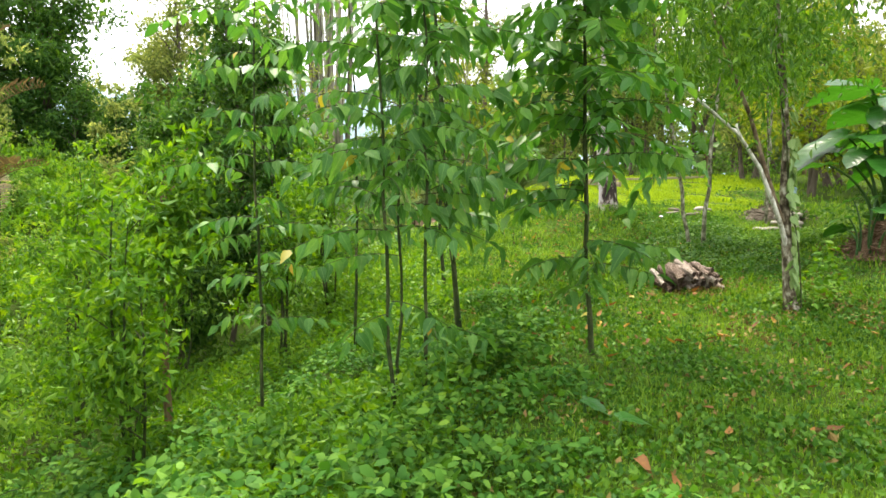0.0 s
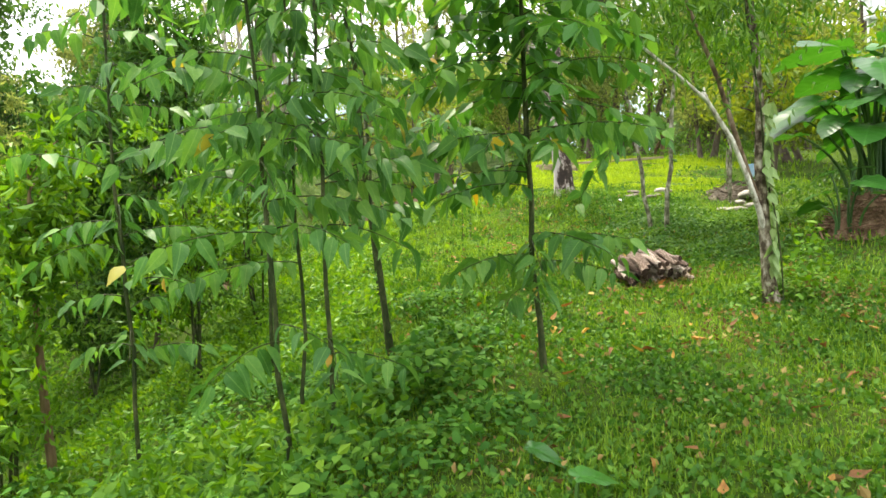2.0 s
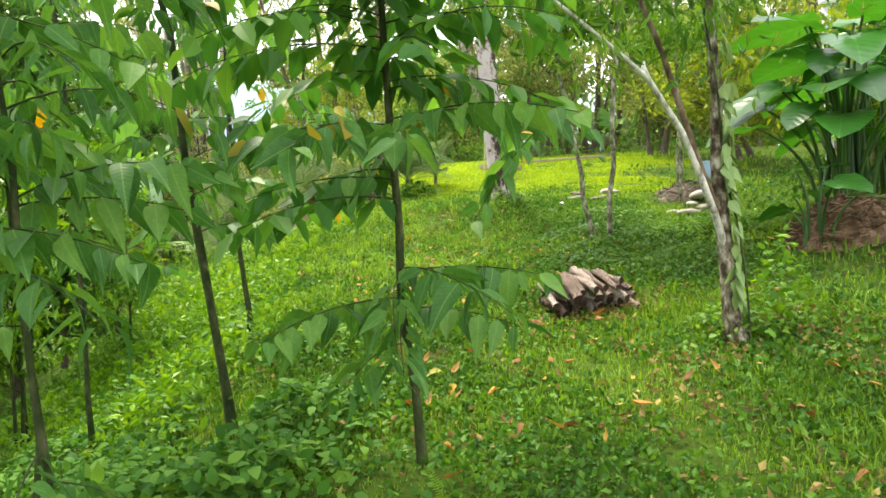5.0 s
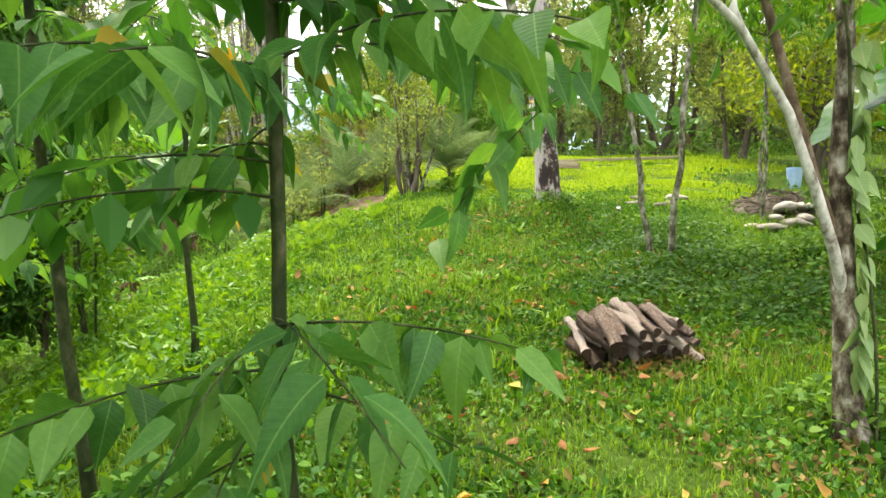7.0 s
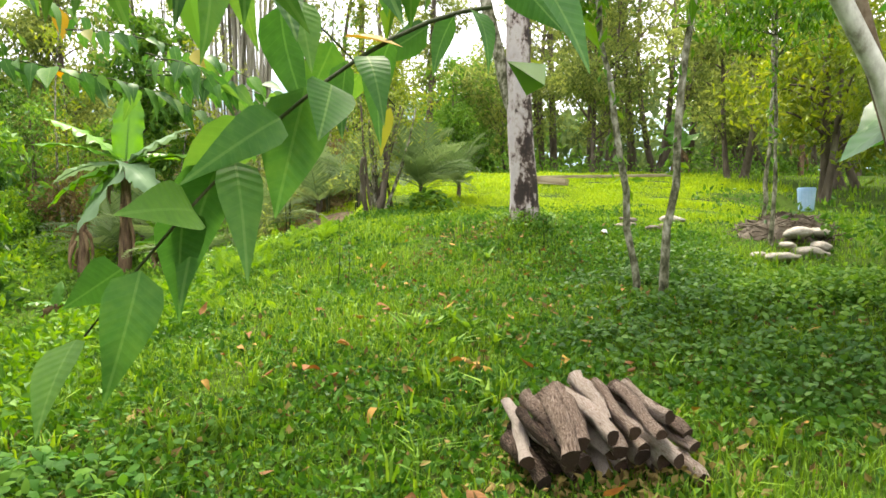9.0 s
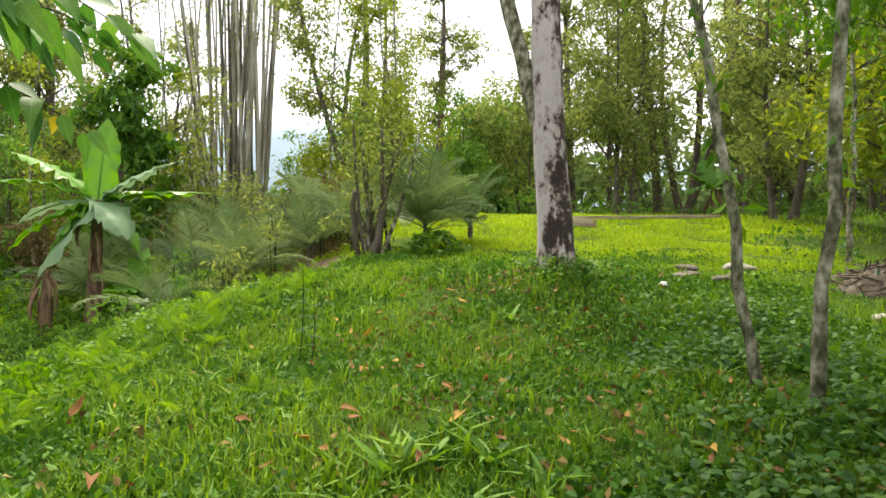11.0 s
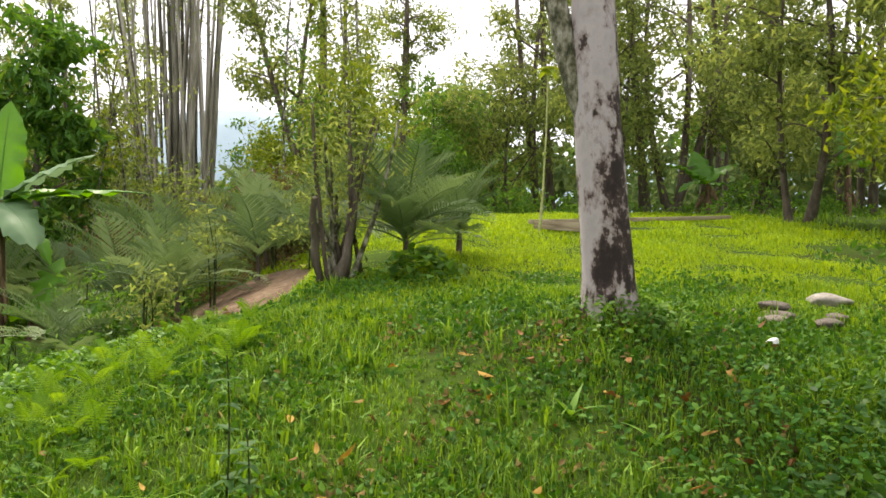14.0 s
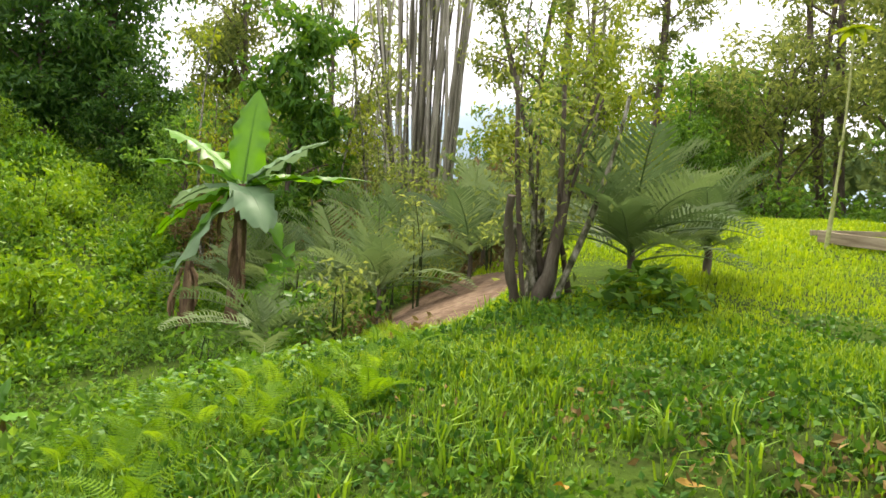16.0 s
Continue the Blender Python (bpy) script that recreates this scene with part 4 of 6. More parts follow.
def fallen_trunk():
    rng = np.random.default_rng(65)
    x, y = 7.95, 10.55
    z0 = gz(x, y) + 0.22
    g = Geo()
    pts = curve_pts((-0.75, 0.15, 0.02), (1.6, -0.3, 0.12), (0, 0, 0.03), 8)
    tube(g, pts, np.linspace(0.27, 0.24, 8), 16, 0.04, rng)
    root = thing("fallen_log", (x, y, z0), "thick grey fallen log lying on the ground", "log")
    part("bark", g.mesh("bark", M_BARK), root)


fallen_trunk()


# ---- stones, rubble, planks ----
def stone_mesh(seed, flat=0.4):
    bm = bmesh.new()
    bmesh.ops.create_icosphere(bm, subdivisions=3, radius=1.0)
    for v in bm.verts:
        n = noise.noise(v.co * 1.3 + Vector((seed * 7.1, 0, 0))) * 0.28 + noise.noise(v.co * 3.5 + Vector((0, seed * 3.3, 0))) * 0.08
        v.co *= 1 + n
        v.co.z *= flat
    for f in bm.faces:
        f.smooth = True
    me = bpy.data.meshes.new("stone")
    bm.to_mesh(me)
    bm.free()
    return me


def stones(name, spots, material, label, category, group, seed):
    meshes = []
    for k in range(3):
        me = stone_mesh(seed + k, 0.5)
        me.materials.append(material)
        meshes.append(me)
    rng = np.random.default_rng(seed)
    for x, y, dz, sx, sy, rz in spots:
        ob = new(name, meshes[rng.integers(3)])
        sx, sy = sx * 0.78, sy * 0.78
        ob.matrix_basis = pose(x, y, gz(x, y) + dz + 0.3 * min(sx, sy), rng.uniform(-5, 5), rng.uniform(-5, 5), rz) @ Matrix.Diagonal((sx, sy, min(sx, sy), 1))
        tagged(ob, label, category, group)


stones("garden_stone", [(5.28, 16.75, 0.0, 0.20, 0.13, 10), (5.45, 17.05, 0.08, 0.17, 0.11, -20), (5.72, 16.72, 0.0, 0.19, 0.13, 30), (5.95, 16.95, 0.0, 0.15, 0.12, 70), (5.42, 16.95, 0.0, 0.18, 0.14, 120), (5.15, 17.1, 0.0, 0.13, 0.10, 0)],
       M_STONE, "smooth flat grey-brown stone in a small pile on the lawn", "stone", "stones piled on the lawn", 70)
stones("rubble_piece", [(6.75, 14.95, 0.0, 0.32, 0.16, 15), (7.15, 15.1, 0.0, 0.28, 0.18, -15), (6.95, 15.25, 0.07, 0.2, 0.12, 50), (7.4, 15.3, 0.03, 0.22, 0.15, 80), (6.55, 15.15, 0.0, 0.15, 0.1, 10), (7.25, 15.6, 0.12, 0.25, 0.2, 100), (7.6, 15.7, 0.1, 0.2, 0.16, 10), (6.3, 17.6, 0.0, 0.26, 0.18, 0)],
       M_PALE, "pale broken concrete piece lying beside brush", "rubble", "pale rubble pieces", 75)


def plank(name, a, b, width, thick, label, material=None, group=""):
    a, b = Vector(a), Vector(b)
    bm = bmesh.new()
    bmesh.ops.create_cube(bm, size=1.0)
    bmesh.ops.scale(bm, vec=((b - a).length, width, thick), verts=bm.verts)
    bmesh.ops.subdivide_edges(bm, edges=[e for e in bm.edges if abs(e.verts[0].co.x - e.verts[1].co.x) > 0.1], cuts=5)
    for v in bm.verts:
        v.co.y += 0.012 * noise.noise((v.co.x * 2, 1, 0))
        v.co.z += 0.010 * noise.noise((v.co.x * 2, 5, 0))
    bmesh.ops.bevel(bm, geom=bm.edges[:], offset=0.006, segments=1, affect="EDGES")
    me = bpy.data.meshes.new(name)
    bm.to_mesh(me)
    bm.free()
    me.materials.append(material or M_PLANK)
    ob = new(name, me)
    ob.matrix_basis = Matrix.Translation((a + b) / 2) @ (b - a).to_track_quat("X", "Z").to_matrix().to_4x4()
    return tagged(ob, label, "plank", group)


plank("timber_plank", (4.62, 23.75, gz(4.62, 23.75) + 0.12), (5.6, 22.9, gz(5.6, 22.9) + 0.12), 0.16, 0.16, "weathered thick timber plank edging the upper lawn", group="timber edging")
plank("timber_plank", (4.6, 24.3, gz(4.6, 24.3) + 0.11), (9.2, 25.5, gz(9.2, 25.5) + 0.11), 0.10, 0.08, "long weathered timber plank lying on the upper lawn", group="timber edging")


def crate():
    x, y = 7.9, 16.6
    z0 = gz(x, y) + 0.25
    bm = bmesh.new()
    bmesh.ops.create_cone(bm, segments=20, radius1=0.10, radius2=0.13, depth=0.34, cap_ends=True)
    bmesh.ops.bevel(bm, geom=bm.edges[:], offset=0.015, segments=2, affect="EDGES")
    me = bpy.data.meshes.new("tub")
    bm.to_mesh(me)
    bm.free()
    me.materials.append(M_BLUE)
    ob = new("plastic_tub", me)
    ob.location = (x, y, z0 + 0.2)
    tagged(ob, "faded blue plastic tub standing on the brush heap", "tub")


crate()


def litter(x, y, s):
    rng = np.random.default_rng(77)
    g = Geo()
    n = 6
    v = [((i / n - 0.5) * s, (j / n - 0.5) * s * 0.7, 0.06 * (1 - 2 * ((i / n - 0.5) ** 2 + (j / n - 0.5) ** 2)) + 0.012 * rng.uniform(0, 1)) for j in range(n + 1) for i in range(n + 1)]
    f = [(j * (n + 1) + i, j * (n + 1) + i + 1, (j + 1) * (n + 1) + i + 1, (j + 1) * (n + 1) + i) for j in range(n) for i in range(n)]
    ob = new("plastic_scrap", g.add(v, f).mesh("scrap", M_LITTER))
    ob.location = (x, y, gz(x, y) + 0.03)
    ob.rotation_euler = (0.35, 0.2, 0.6)
    tagged(ob, "crumpled white plastic scrap lying in the grass", "litter")


litter(4.82, 15.95, 0.09)


# ---- bananas ----
def banana_leaf(length, width, arch, seed, material, torn=0.6):
    rng = np.random.default_rng(seed)
    g = Geo()
    n, m = 18, 3
    v = []
    for i in range(n + 1):
        t = i / n
        w = width * 0.6 * min(1.0, (t * 6) ** 0.7) * (1 - max(0, (t - 0.55) / 0.45) ** 2.2) if t > 0.06 else 0.02
        ang = arch * t
        py = length * (math.sin(ang) / arch if arch else t)
        pz = -length * ((1 - math.cos(ang)) / arch if arch else 0)
        tear = rng.uniform(0, torn)
        for j in range(-m, m + 1):
            q = j / m
            v.append((w * q, py - abs(q) * w * 0.15, pz + abs(q) * w * 0.35 - tear * (abs(q) ** 3) * w * 1.3))
    c = 2 * m + 1
    f = [(i * c + j, i * c + j + 1, (i + 1) * c + j + 1, (i + 1) * c + j) for i in range(n) for j in range(2 * m)]
    g.add(v, f)
    mid = [np.array(v[i * c + m]) + [0, 0, -0.006] for i in range(0, n + 1, 2)]
    tube(g, mid, np.linspace(0.022, 0.004, len(mid)) * length / 1.5, 6)
    return g.mesh("leaf", material)


def banana(x, y, h, seed, leaves, label, stem_r=0.13, z0=None):
    """A false stem with clasping sheaths, leaves given as azimuth, rise, length, width, arch and tone."""
    rng = np.random.default_rng(seed)
    z0 = gz(x, y) if z0 is None else z0
    root = thing("banana_plant", (x, y, z0), label, "banana plant", "banana plants")
    g = Geo()
    tube(g, curve_pts((0, 0, -0.1), (0.03 * h, 0, h), (0.03, 0, 0), 9), stem_r * np.array([1.15, 1.05, 1, 0.95, 0.9, 0.82, 0.74, 0.66, 0.5]), 12, 0.05, rng)
    part("stem", g.mesh("stem", M_BANANA_STEM), root)
    for i in range(5):
        a = rng.uniform(0, 6.28)
        g = Geo()
        zt = h * rng.uniform(0.4, 0.95)
        p = np.array([math.cos(a) * stem_r * 0.9, math.sin(a) * stem_r * 0.9, zt])
        e = p + np.array([math.cos(a) * 0.18, math.sin(a) * 0.18, -min(zt - 0.05, rng.uniform(0.5, 1.1))])
        tube(g, curve_pts(p, e, (math.cos(a) * 0.1, math.sin(a) * 0.1, 0), 6), [0.04, 0.055, 0.05, 0.045, 0.035, 0.02], 5, 0.25, rng)
        part("dry_sheath", g.mesh("dry_sheath", M_DRY), root)
    top = Vector((0.03 * h, 0, h - 0.05))
    for k, (az, rise, ln, wd, arch, tone) in enumerate(leaves):
        a = radians(az)
        ob = part("leaf", banana_leaf(ln, wd, arch, seed * 20 + k, M_BANANA_PALE if tone else M_BANANA), root)
        d = Vector((math.cos(a) * math.cos(radians(rise)), math.sin(a) * math.cos(radians(rise)), math.sin(radians(rise))))
        nrm = Vector((-math.cos(a) * math.sin(radians(rise)), -math.sin(a) * math.sin(radians(rise)), math.cos(radians(rise)))) if rise < 80 else Vector((0.2, -1, 0))
        ob.matrix_basis = Matrix.Translation(top) @ basis(d, nrm)
    return root


banana(-6.2, 25.3, 3.25, 81, [(80, 83, 2.2, 0.68, 0.12, 0), (172, 42, 2.8, 0.58, 0.5, 0), (15, 42, 2.1, 0.48, 0.4, 1), (-128, -48, 2.3, 0.72, 0.25, 1), (-35, -8, 1.8, 0.72, 0.9, 1), (185, 28, 2.6, 0.5, 0.6, 0), (5, 14, 3.0, 0.42, 0.35, 0), (165, 8, 2.6, 0.48, 0.7, 1), (-150, -35, 2.0, 0.5, 0.7, 0), (60, 35, 1.9, 0.5, 1.0, 0), (195, -10, 2.4, 0.5, 0.8, 0), (-10, -30, 1.8, 0.5, 0.6, 0)], "tall banana plant with bright upright young leaf and brown stem", 0.18)
banana(-7.25, 25.1, 1.6, 82, [(200, 30, 0.9, 0.28, 1.6, 0)], "cut banana stump with dry brown sheaths", 0.16)
banana(-5.3, 25.0, 0.8, 83, [(70, 70, 1.5, 0.6, 0.4, 0), (-20, 40, 1.1, 0.5, 1.0, 0), (-80, 40, 1.0, 0.5, 0.9, 0)], "small young banana shoot with broad leaves", 0.09)
banana(-4.4, 25.6, 0.5, 84, [(50, 60, 1.0, 0.36, 0.6, 0), (150, 45, 0.9, 0.36, 1.0, 0)], "small young banana shoot with broad leaves", 0.06)
banana(-3.9, 18.1, 0.5, 85, [(30, 35, 0.6, 0.2, 1.0, 0), (190, 30, 0.6, 0.2, 1.0, 0), (100, 70, 0.5, 0.15, 0.4, 0)], "small banana shoot in the hollow", 0.05)
banana(11.0, 30.6, 1.0, 86, [(100, 70, 1.3, 0.6, 0.4, 0), (20, 55, 1.4, 0.6, 0.9, 0), (160, 50, 1.4, 0.6, 0.8, 0), (200, 20, 1.2, 0.4, 1.2, 0), (-30, 15, 1.0, 0.4, 1.2, 0)], "banana plant at the wood edge with pale green leaves", 0.11)
banana(15.2, 30.5, 1.6, 87, [(80, 75, 1.5, 0.5, 0.3, 0), (20, 30, 1.1, 0.4, 1.2, 0), (180, 20, 1.1, 0.4, 1.2, 0)], "banana plant at the wood edge with an upright leaf", 0.11)


# ---- palms ----
def palm_frond(length, seed, material, leaflet=0.42, arch=0.9):
    rng = np.random.default_rng(seed)
    g = Geo()
    n = 30
    pts = [np.array([0, length * math.sin(arch * t) / arch, -length * (1 - math.cos(arch * t)) / arch]) for t in np.linspace(0, 1, n + 1)]
    tube(g, pts, np.linspace(0.018, 0.004, n + 1), 5)
    for i in range(5, n + 1):
        t = i / n
        ln = leaflet * math.sin(math.pi * min(1, 0.15 + 0.85 * t)) ** 0.6 + 0.08
        for s in (-1, 1):
            d = np.array([s * 0.85, 0.5 + 0.3 * t, 0.25]) + rng.normal(size=3) * 0.06
            d /= np.linalg.norm(d)
            p = pts[i]
            m = p + d * ln * 0.55
            e = p + d * ln + np.array([0, 0, -0.22 * ln])
            w = np.array([0, 0.019, 0.004])
            g.add([p - w * 0.5, p + w * 0.5, m + w, m - w, e], [(0, 1, 2), (0, 2, 3), (3, 2, 4)])
    return g.mesh("frond", material, False)


PALM_FRONDS = [palm_frond(1.6, s, M_PALM) for s in (90, 91, 92)]


def palm(x, y, seed, count, size, trunk_h, label, meshes=None):
    rng = np.random.default_rng(seed)
    z0 = gz(x, y)
    root = thing("palm", (x, y, z0), label, "palm", "palms in the garden")
    part("trunk", tube(Geo(), curve_pts((0, 0, -0.1), (0, 0, trunk_h), (0.02, 0, 0), 6), np.linspace(0.05, 0.032, 6), 9, 0.1, rng).mesh("trunk", M_BARK), root)
    for i in range(count):
        a, rise = i * 2.4 + rng.uniform(-0.2, 0.2), radians(rng.uniform(22, 88))
        ob = part("frond", (meshes or PALM_FRONDS)[rng.integers(3)], root)
        d = Vector((math.cos(a) * math.cos(rise), math.sin(a) * math.cos(rise), math.sin(rise)))
        nrm = Vector((-math.cos(a) * math.sin(rise), -math.sin(a) * math.sin(rise), math.cos(rise)))
        s = size * rng.uniform(0.75, 1.15)
        ob.matrix_basis = Matrix.Translation((0, 0, trunk_h * rng.uniform(0.5, 1))) @ basis(d, nrm) @ Matrix.Diagonal((s, s, s, 1))


palm(2.2, 19.75, 93, 30, 0.82, 0.5, "bushy young palm with feathery grey-green fronds")
palm(2.95, 20.8, 94, 18, 0.62, 0.45, "bushy young palm with feathery grey-green fronds")
for k, (px, py, ps) in enumerate(((-3.2, 27.5, 1.3), (-2.4, 24.6, 0.9), (-5.6, 27.0, 1.3), (-1.2, 28.5, 1.2), (-7.5, 27.5, 1.2), (-0.6, 24.0, 0.8))):
    palm(px, py, 100 + k, 16, ps * 1.15, 0.7, "young palm with arching fronds in the hollow")


# dead brown fronds on a thin palm in the thicket
DRY_FRONDS = [palm_frond(1.5, s, M_BROWN_LEAF, 0.3, 1.3) for s in (95, 96, 97)]
palm(-5.55, 9.6, 98, 9, 0.85, 5.0, "thin palm with dead brown hanging fronds in the thicket", DRY_FRONDS)


# ---- bamboo, background trees ----
def bamboo(x, y, seed, count, height, spread, label, radius=0.07, leaves=2500):
    rng = np.random.default_rng(seed)
    z0 = gz(x, y) - 0.2
    root = thing("bamboo_clump", (x, y, z0), label, "bamboo")
    tops = []
    for i in range(count):
        a, q = rng.uniform(0, 6.28), math.sqrt(rng.uniform())
        foot = np.array([math.cos(a) * q * spread, math.sin(a) * q * spread, 0])
        h = height * rng.uniform(0.75, 1.1)
        tip = foot * rng.uniform(0.8, 2.8) + np.array([rng.normal() * 0.9, rng.normal() * 0.9, h])
        n = int(h / 0.5)
        pts = curve_pts(foot, tip, foot * 0.15, n)
        rr = radius * rng.uniform(0.45, 1.2) * np.linspace(1, 0.45, n)
        g = Geo()
        tube(g, pts, rr, 7)
        for p, r in list(zip(pts, rr))[1:-1:1]:
            tube(g, [p - [0, 0, 0.02], p, p + [0, 0, 0.02]], [r, r * 1.18, r], 7, cap=False)
        part("culm", g.mesh("culm", M_BAMBOO), root)
        tops += [pts[-1], pts[-2], pts[-4], pts[-6]]
    tops = np.array(tops)
    pos = tops[rng.integers(len(tops), size=leaves)] + rng.normal(size=(leaves, 3)) * [0.7, 0.7, 0.5]
    part("foliage", leaf_cloud(Geo(), pos, 0.24 * rng.uniform(0.6, 1.3, leaves), rng, 0.8, 0.2).mesh("foliage", M_OLIVE, False), root)


bamboo(-7.3, 40.0, 110, 46, 17, 1.15, "tall dense clump of grey dry bamboo culms", 0.115)
bamboo(-11.2, 41.5, 111, 4, 17, 0.5, "few tall thin grey bamboo culms", 0.09, 300)
bamboo(-9.2, 41.0, 112, 3, 16, 0.4, "few tall thin grey bamboo culms", 0.08, 300)

FAR = "woodland trees"
# middle: leaning grey trunks with yellow-green leaves
make_tree("tree", -1.2, 34.0, 13, 0.20, 120, M_LIME, 5000, 0.20, "tall slender tree with yellow-green leaves", (0.02, 0), 0.25, 2.6, None, 0.6, 18, 3, 0.5, FAR, 0.1)
make_tree("tree", 0.6, 29.0, 5.2, 0.06, 121, M_LIME, 4200, 0.15, "bushy tree with yellow-green leaves", (0, 0), 0.12, 1.7, None, 0.5, 24, 3, 0.5, FAR)
make_tree("tree", -0.3, 32.4, 10.5, 0.13, 122, M_OLIVE, 3200, 0.18, "leaning grey tree with sparse leaves", (-0.28, 0), 0.35, 2.0, None, 0.5, 14, 1, 0.6, FAR, 0.2)
make_tree("tree", 1.8, 42.0, 14, 0.2, 123, M_OLIVE, 4500, 0.24, "tall open-crowned woodland tree", (-0.02, 0), 0.3, 2.6, None, 0.7, 18, 2, 0.5, FAR, 0.1)
make_tree("tree", 5.0, 54.0, 8.5, 0.3, 124, M_MID, 12000, 0.42, "broad round green tree in the distance", (0, 0), 0.1, 5.0, None, 1.2, 36, 1, 0.4, FAR)
make_tree("tree", -2.6, 50.0, 9, 0.2, 125, M_MID, 7000, 0.36, "broad round green tree in the distance", (0, 0), 0.1, 4.0, None, 1.1, 28, 1, 0.4, FAR)
for k, (tx, ty, th, lm) in enumerate(((-3.2, 30.0, 2.6, M_OLIVE), (-5.6, 31.5, 2.8, M_MID), (-9.5, 33.5, 5.0, M_MID), (-1.8, 32.0, 3.6, M_LIME), (-11.5, 30.5, 4.6, M_MID), (-9.6, 37.0, 5.0, M_OLIVE), (-3.0, 37.5, 5.0, M_MID), (3.2, 32.5, 4.0, M_MID), (-13.5, 33.0, 5.5, M_MID))):
    make_tree("shrub", tx, ty, th, 0.06, 270 + k, lm, 4200, 0.17, "broad leafy shrub behind the hollow", (0, 0), 0.08, 1.9, None, 0.55, 24, 3, 0.5, "shrubs behind the hollow")
for k in range(16):
    rk = np.random.default_rng(500 + k)
    tx, ty = rk.uniform(-10, 0.3), rk.uniform(29, 40)
    if -0.45 < (tx - 2.9) / (ty - 12.5) < -0.26:
        tx += 4.5
    make_tree("tree", tx, ty, rk.uniform(5, 9.5), 0.055, 510 + k, (M_OLIVE, M_LIME, M_MID)[k % 3], 700, 0.17, "thin pale-stemmed tree with sparse leaves behind the hollow", (rk.normal() * 0.04, 0), 0.35, 1.3, M_WHITE_BARK, 0.4, 12, 2, 0.8, "thin trees behind the hollow", 0.1)
for k, (tx, ty, th) in enumerate(((-4.8, 29.0, 2.2), (-0.8, 27.0, 1.8), (-9.8, 29.0, 2.6), (-6.6, 34.0, 3.2), (-2.4, 30.8, 2.6), (-12.2, 32.0, 4.0))):
    make_tree("shrub", tx, ty, th, 0.04, 530 + k, M_BROWN_LEAF, 1800, 0.17, "dry brownish shrub behind the hollow", (0, 0), 0.1, 1.3, M_WHITE_BARK, 0.5, 18, 3, 0.6, "dry shrubs behind the hollow")
for k in range(26):
    rk = np.random.default_rng(600 + k)
    make_tree("shrub", rk.uniform(-22, -8.5), rk.uniform(15, 33), rk.uniform(0.9, 2.3), 0.03, 610 + k, (M_WEED_LIGHT, M_MID, M_WEED, M_WEED_LIGHT)[k % 4], 900, 0.20, "low leafy shrub among weeds on the hillside", (0, 0), 0.1, rk.uniform(0.8, 1.4), M_STEM, 0.4, 16, 3, 0.6, "shrubs on the hillside")
for k, (tx, ty, th) in enumerate(((-1.3, 20.6, 1.1), (-2.2, 21.6, 1.2), (-1.0, 22.6, 1.7), (-3.0, 22.4, 1.5), (-1.9, 23.8, 1.9), (-2.8, 25.0, 2.0), (-0.4, 24.6, 1.8), (-2.6, 19.8, 1.0), (0.6, 22.8, 1.5))):
    make_tree("thin_shrub", tx, ty, th, 0.022, 640 + k, (M_OLIVE, M_MID)[k % 2], 240, 0.12, "thin-stemmed open shrub with grey-green leaves in the hollow", (0, 0), 0.3, 0.55, M_STEM, 0.25, 10, 3, 0.8, "thin shrubs in the hollow")
for k, (px, py, ps) in enumerate(((-1.5, 22.3, 0.62), (-2.7, 21.2, 0.6), (-0.8, 25.6, 0.85), (-3.4, 24.8, 0.9), (0.5, 23.6, 0.7), (-0.2, 27.0, 0.9))):
    palm(px, py, 660 + k, 15, ps * 1.3, 0.6, "young palm with arching fronds in the hollow")
for k, (tx, ty, th) in enumerate(((-19.5, 35.5, 4.6), (-18.0, 37.5, 4.6), (-20.5, 38.0, 5.0))):
    make_tree("shrub", tx, ty, th, 0.08, 680 + k, M_DARK, 5000, 0.24, "dense dark shrub beside the hillside trees", (0, 0), 0.08, 1.9, None, 0.6, 24, 3, 0.5, "dark shrubs on the hillside")
# right: tall slender dark trees
for k, (tx, ty, th, lm, n, tr) in enumerate(((7.2, 34.5, 14, M_OLIVE, 8000, 3), (9.4, 36.5, 14, M_OLIVE, 8000, 2), (12.9, 35.5, 12, M_OLIVE, 5000, 1), (15.6, 35.0, 16, M_OLIVE, 9500, 4), (19.5, 36.0, 16, M_OLIVE, 9000, 3), (23.5, 36.0, 15, M_OLIVE, 9000, 3), (11.2, 42.0, 11, M_MID, 9000, 2), (17.5, 43.0, 12, M_MID, 9000, 2), (27.5, 40.0, 15, M_OLIVE, 8000, 3), (8.2, 31.5, 8, M_OLIVE, 7000, 2), (18.0, 31.0, 6, M_OLIVE, 5000, 2), (21.0, 29.5, 7, M_MID, 5000, 2), (13.5, 32.5, 5, M_OLIVE, 5000, 2), (5.4, 33.5, 4.5, M_OLIVE, 5000, 2), (23.5, 31.5, 6, M_OLIVE, 4500, 2), (10.6, 33.0, 14, M_OLIVE, 3200, 4))):
    make_tree("tree", tx, ty, th, 0.17 if th > 9 else 0.09, 130 + k, lm, int(n * (1.4 if th < 9 else 0.85)), 0.18, "tall slender woodland tree with olive foliage" if th > 9 else "low bushy tree with olive foliage at the wood edge", (0.01, 0), 0.14 if th < 9 else 0.26, 2.6, None, 0.62 if th < 9 else 0.48, 30, tr, 0.75, FAR, 0.05 if th < 9 else 0.25)
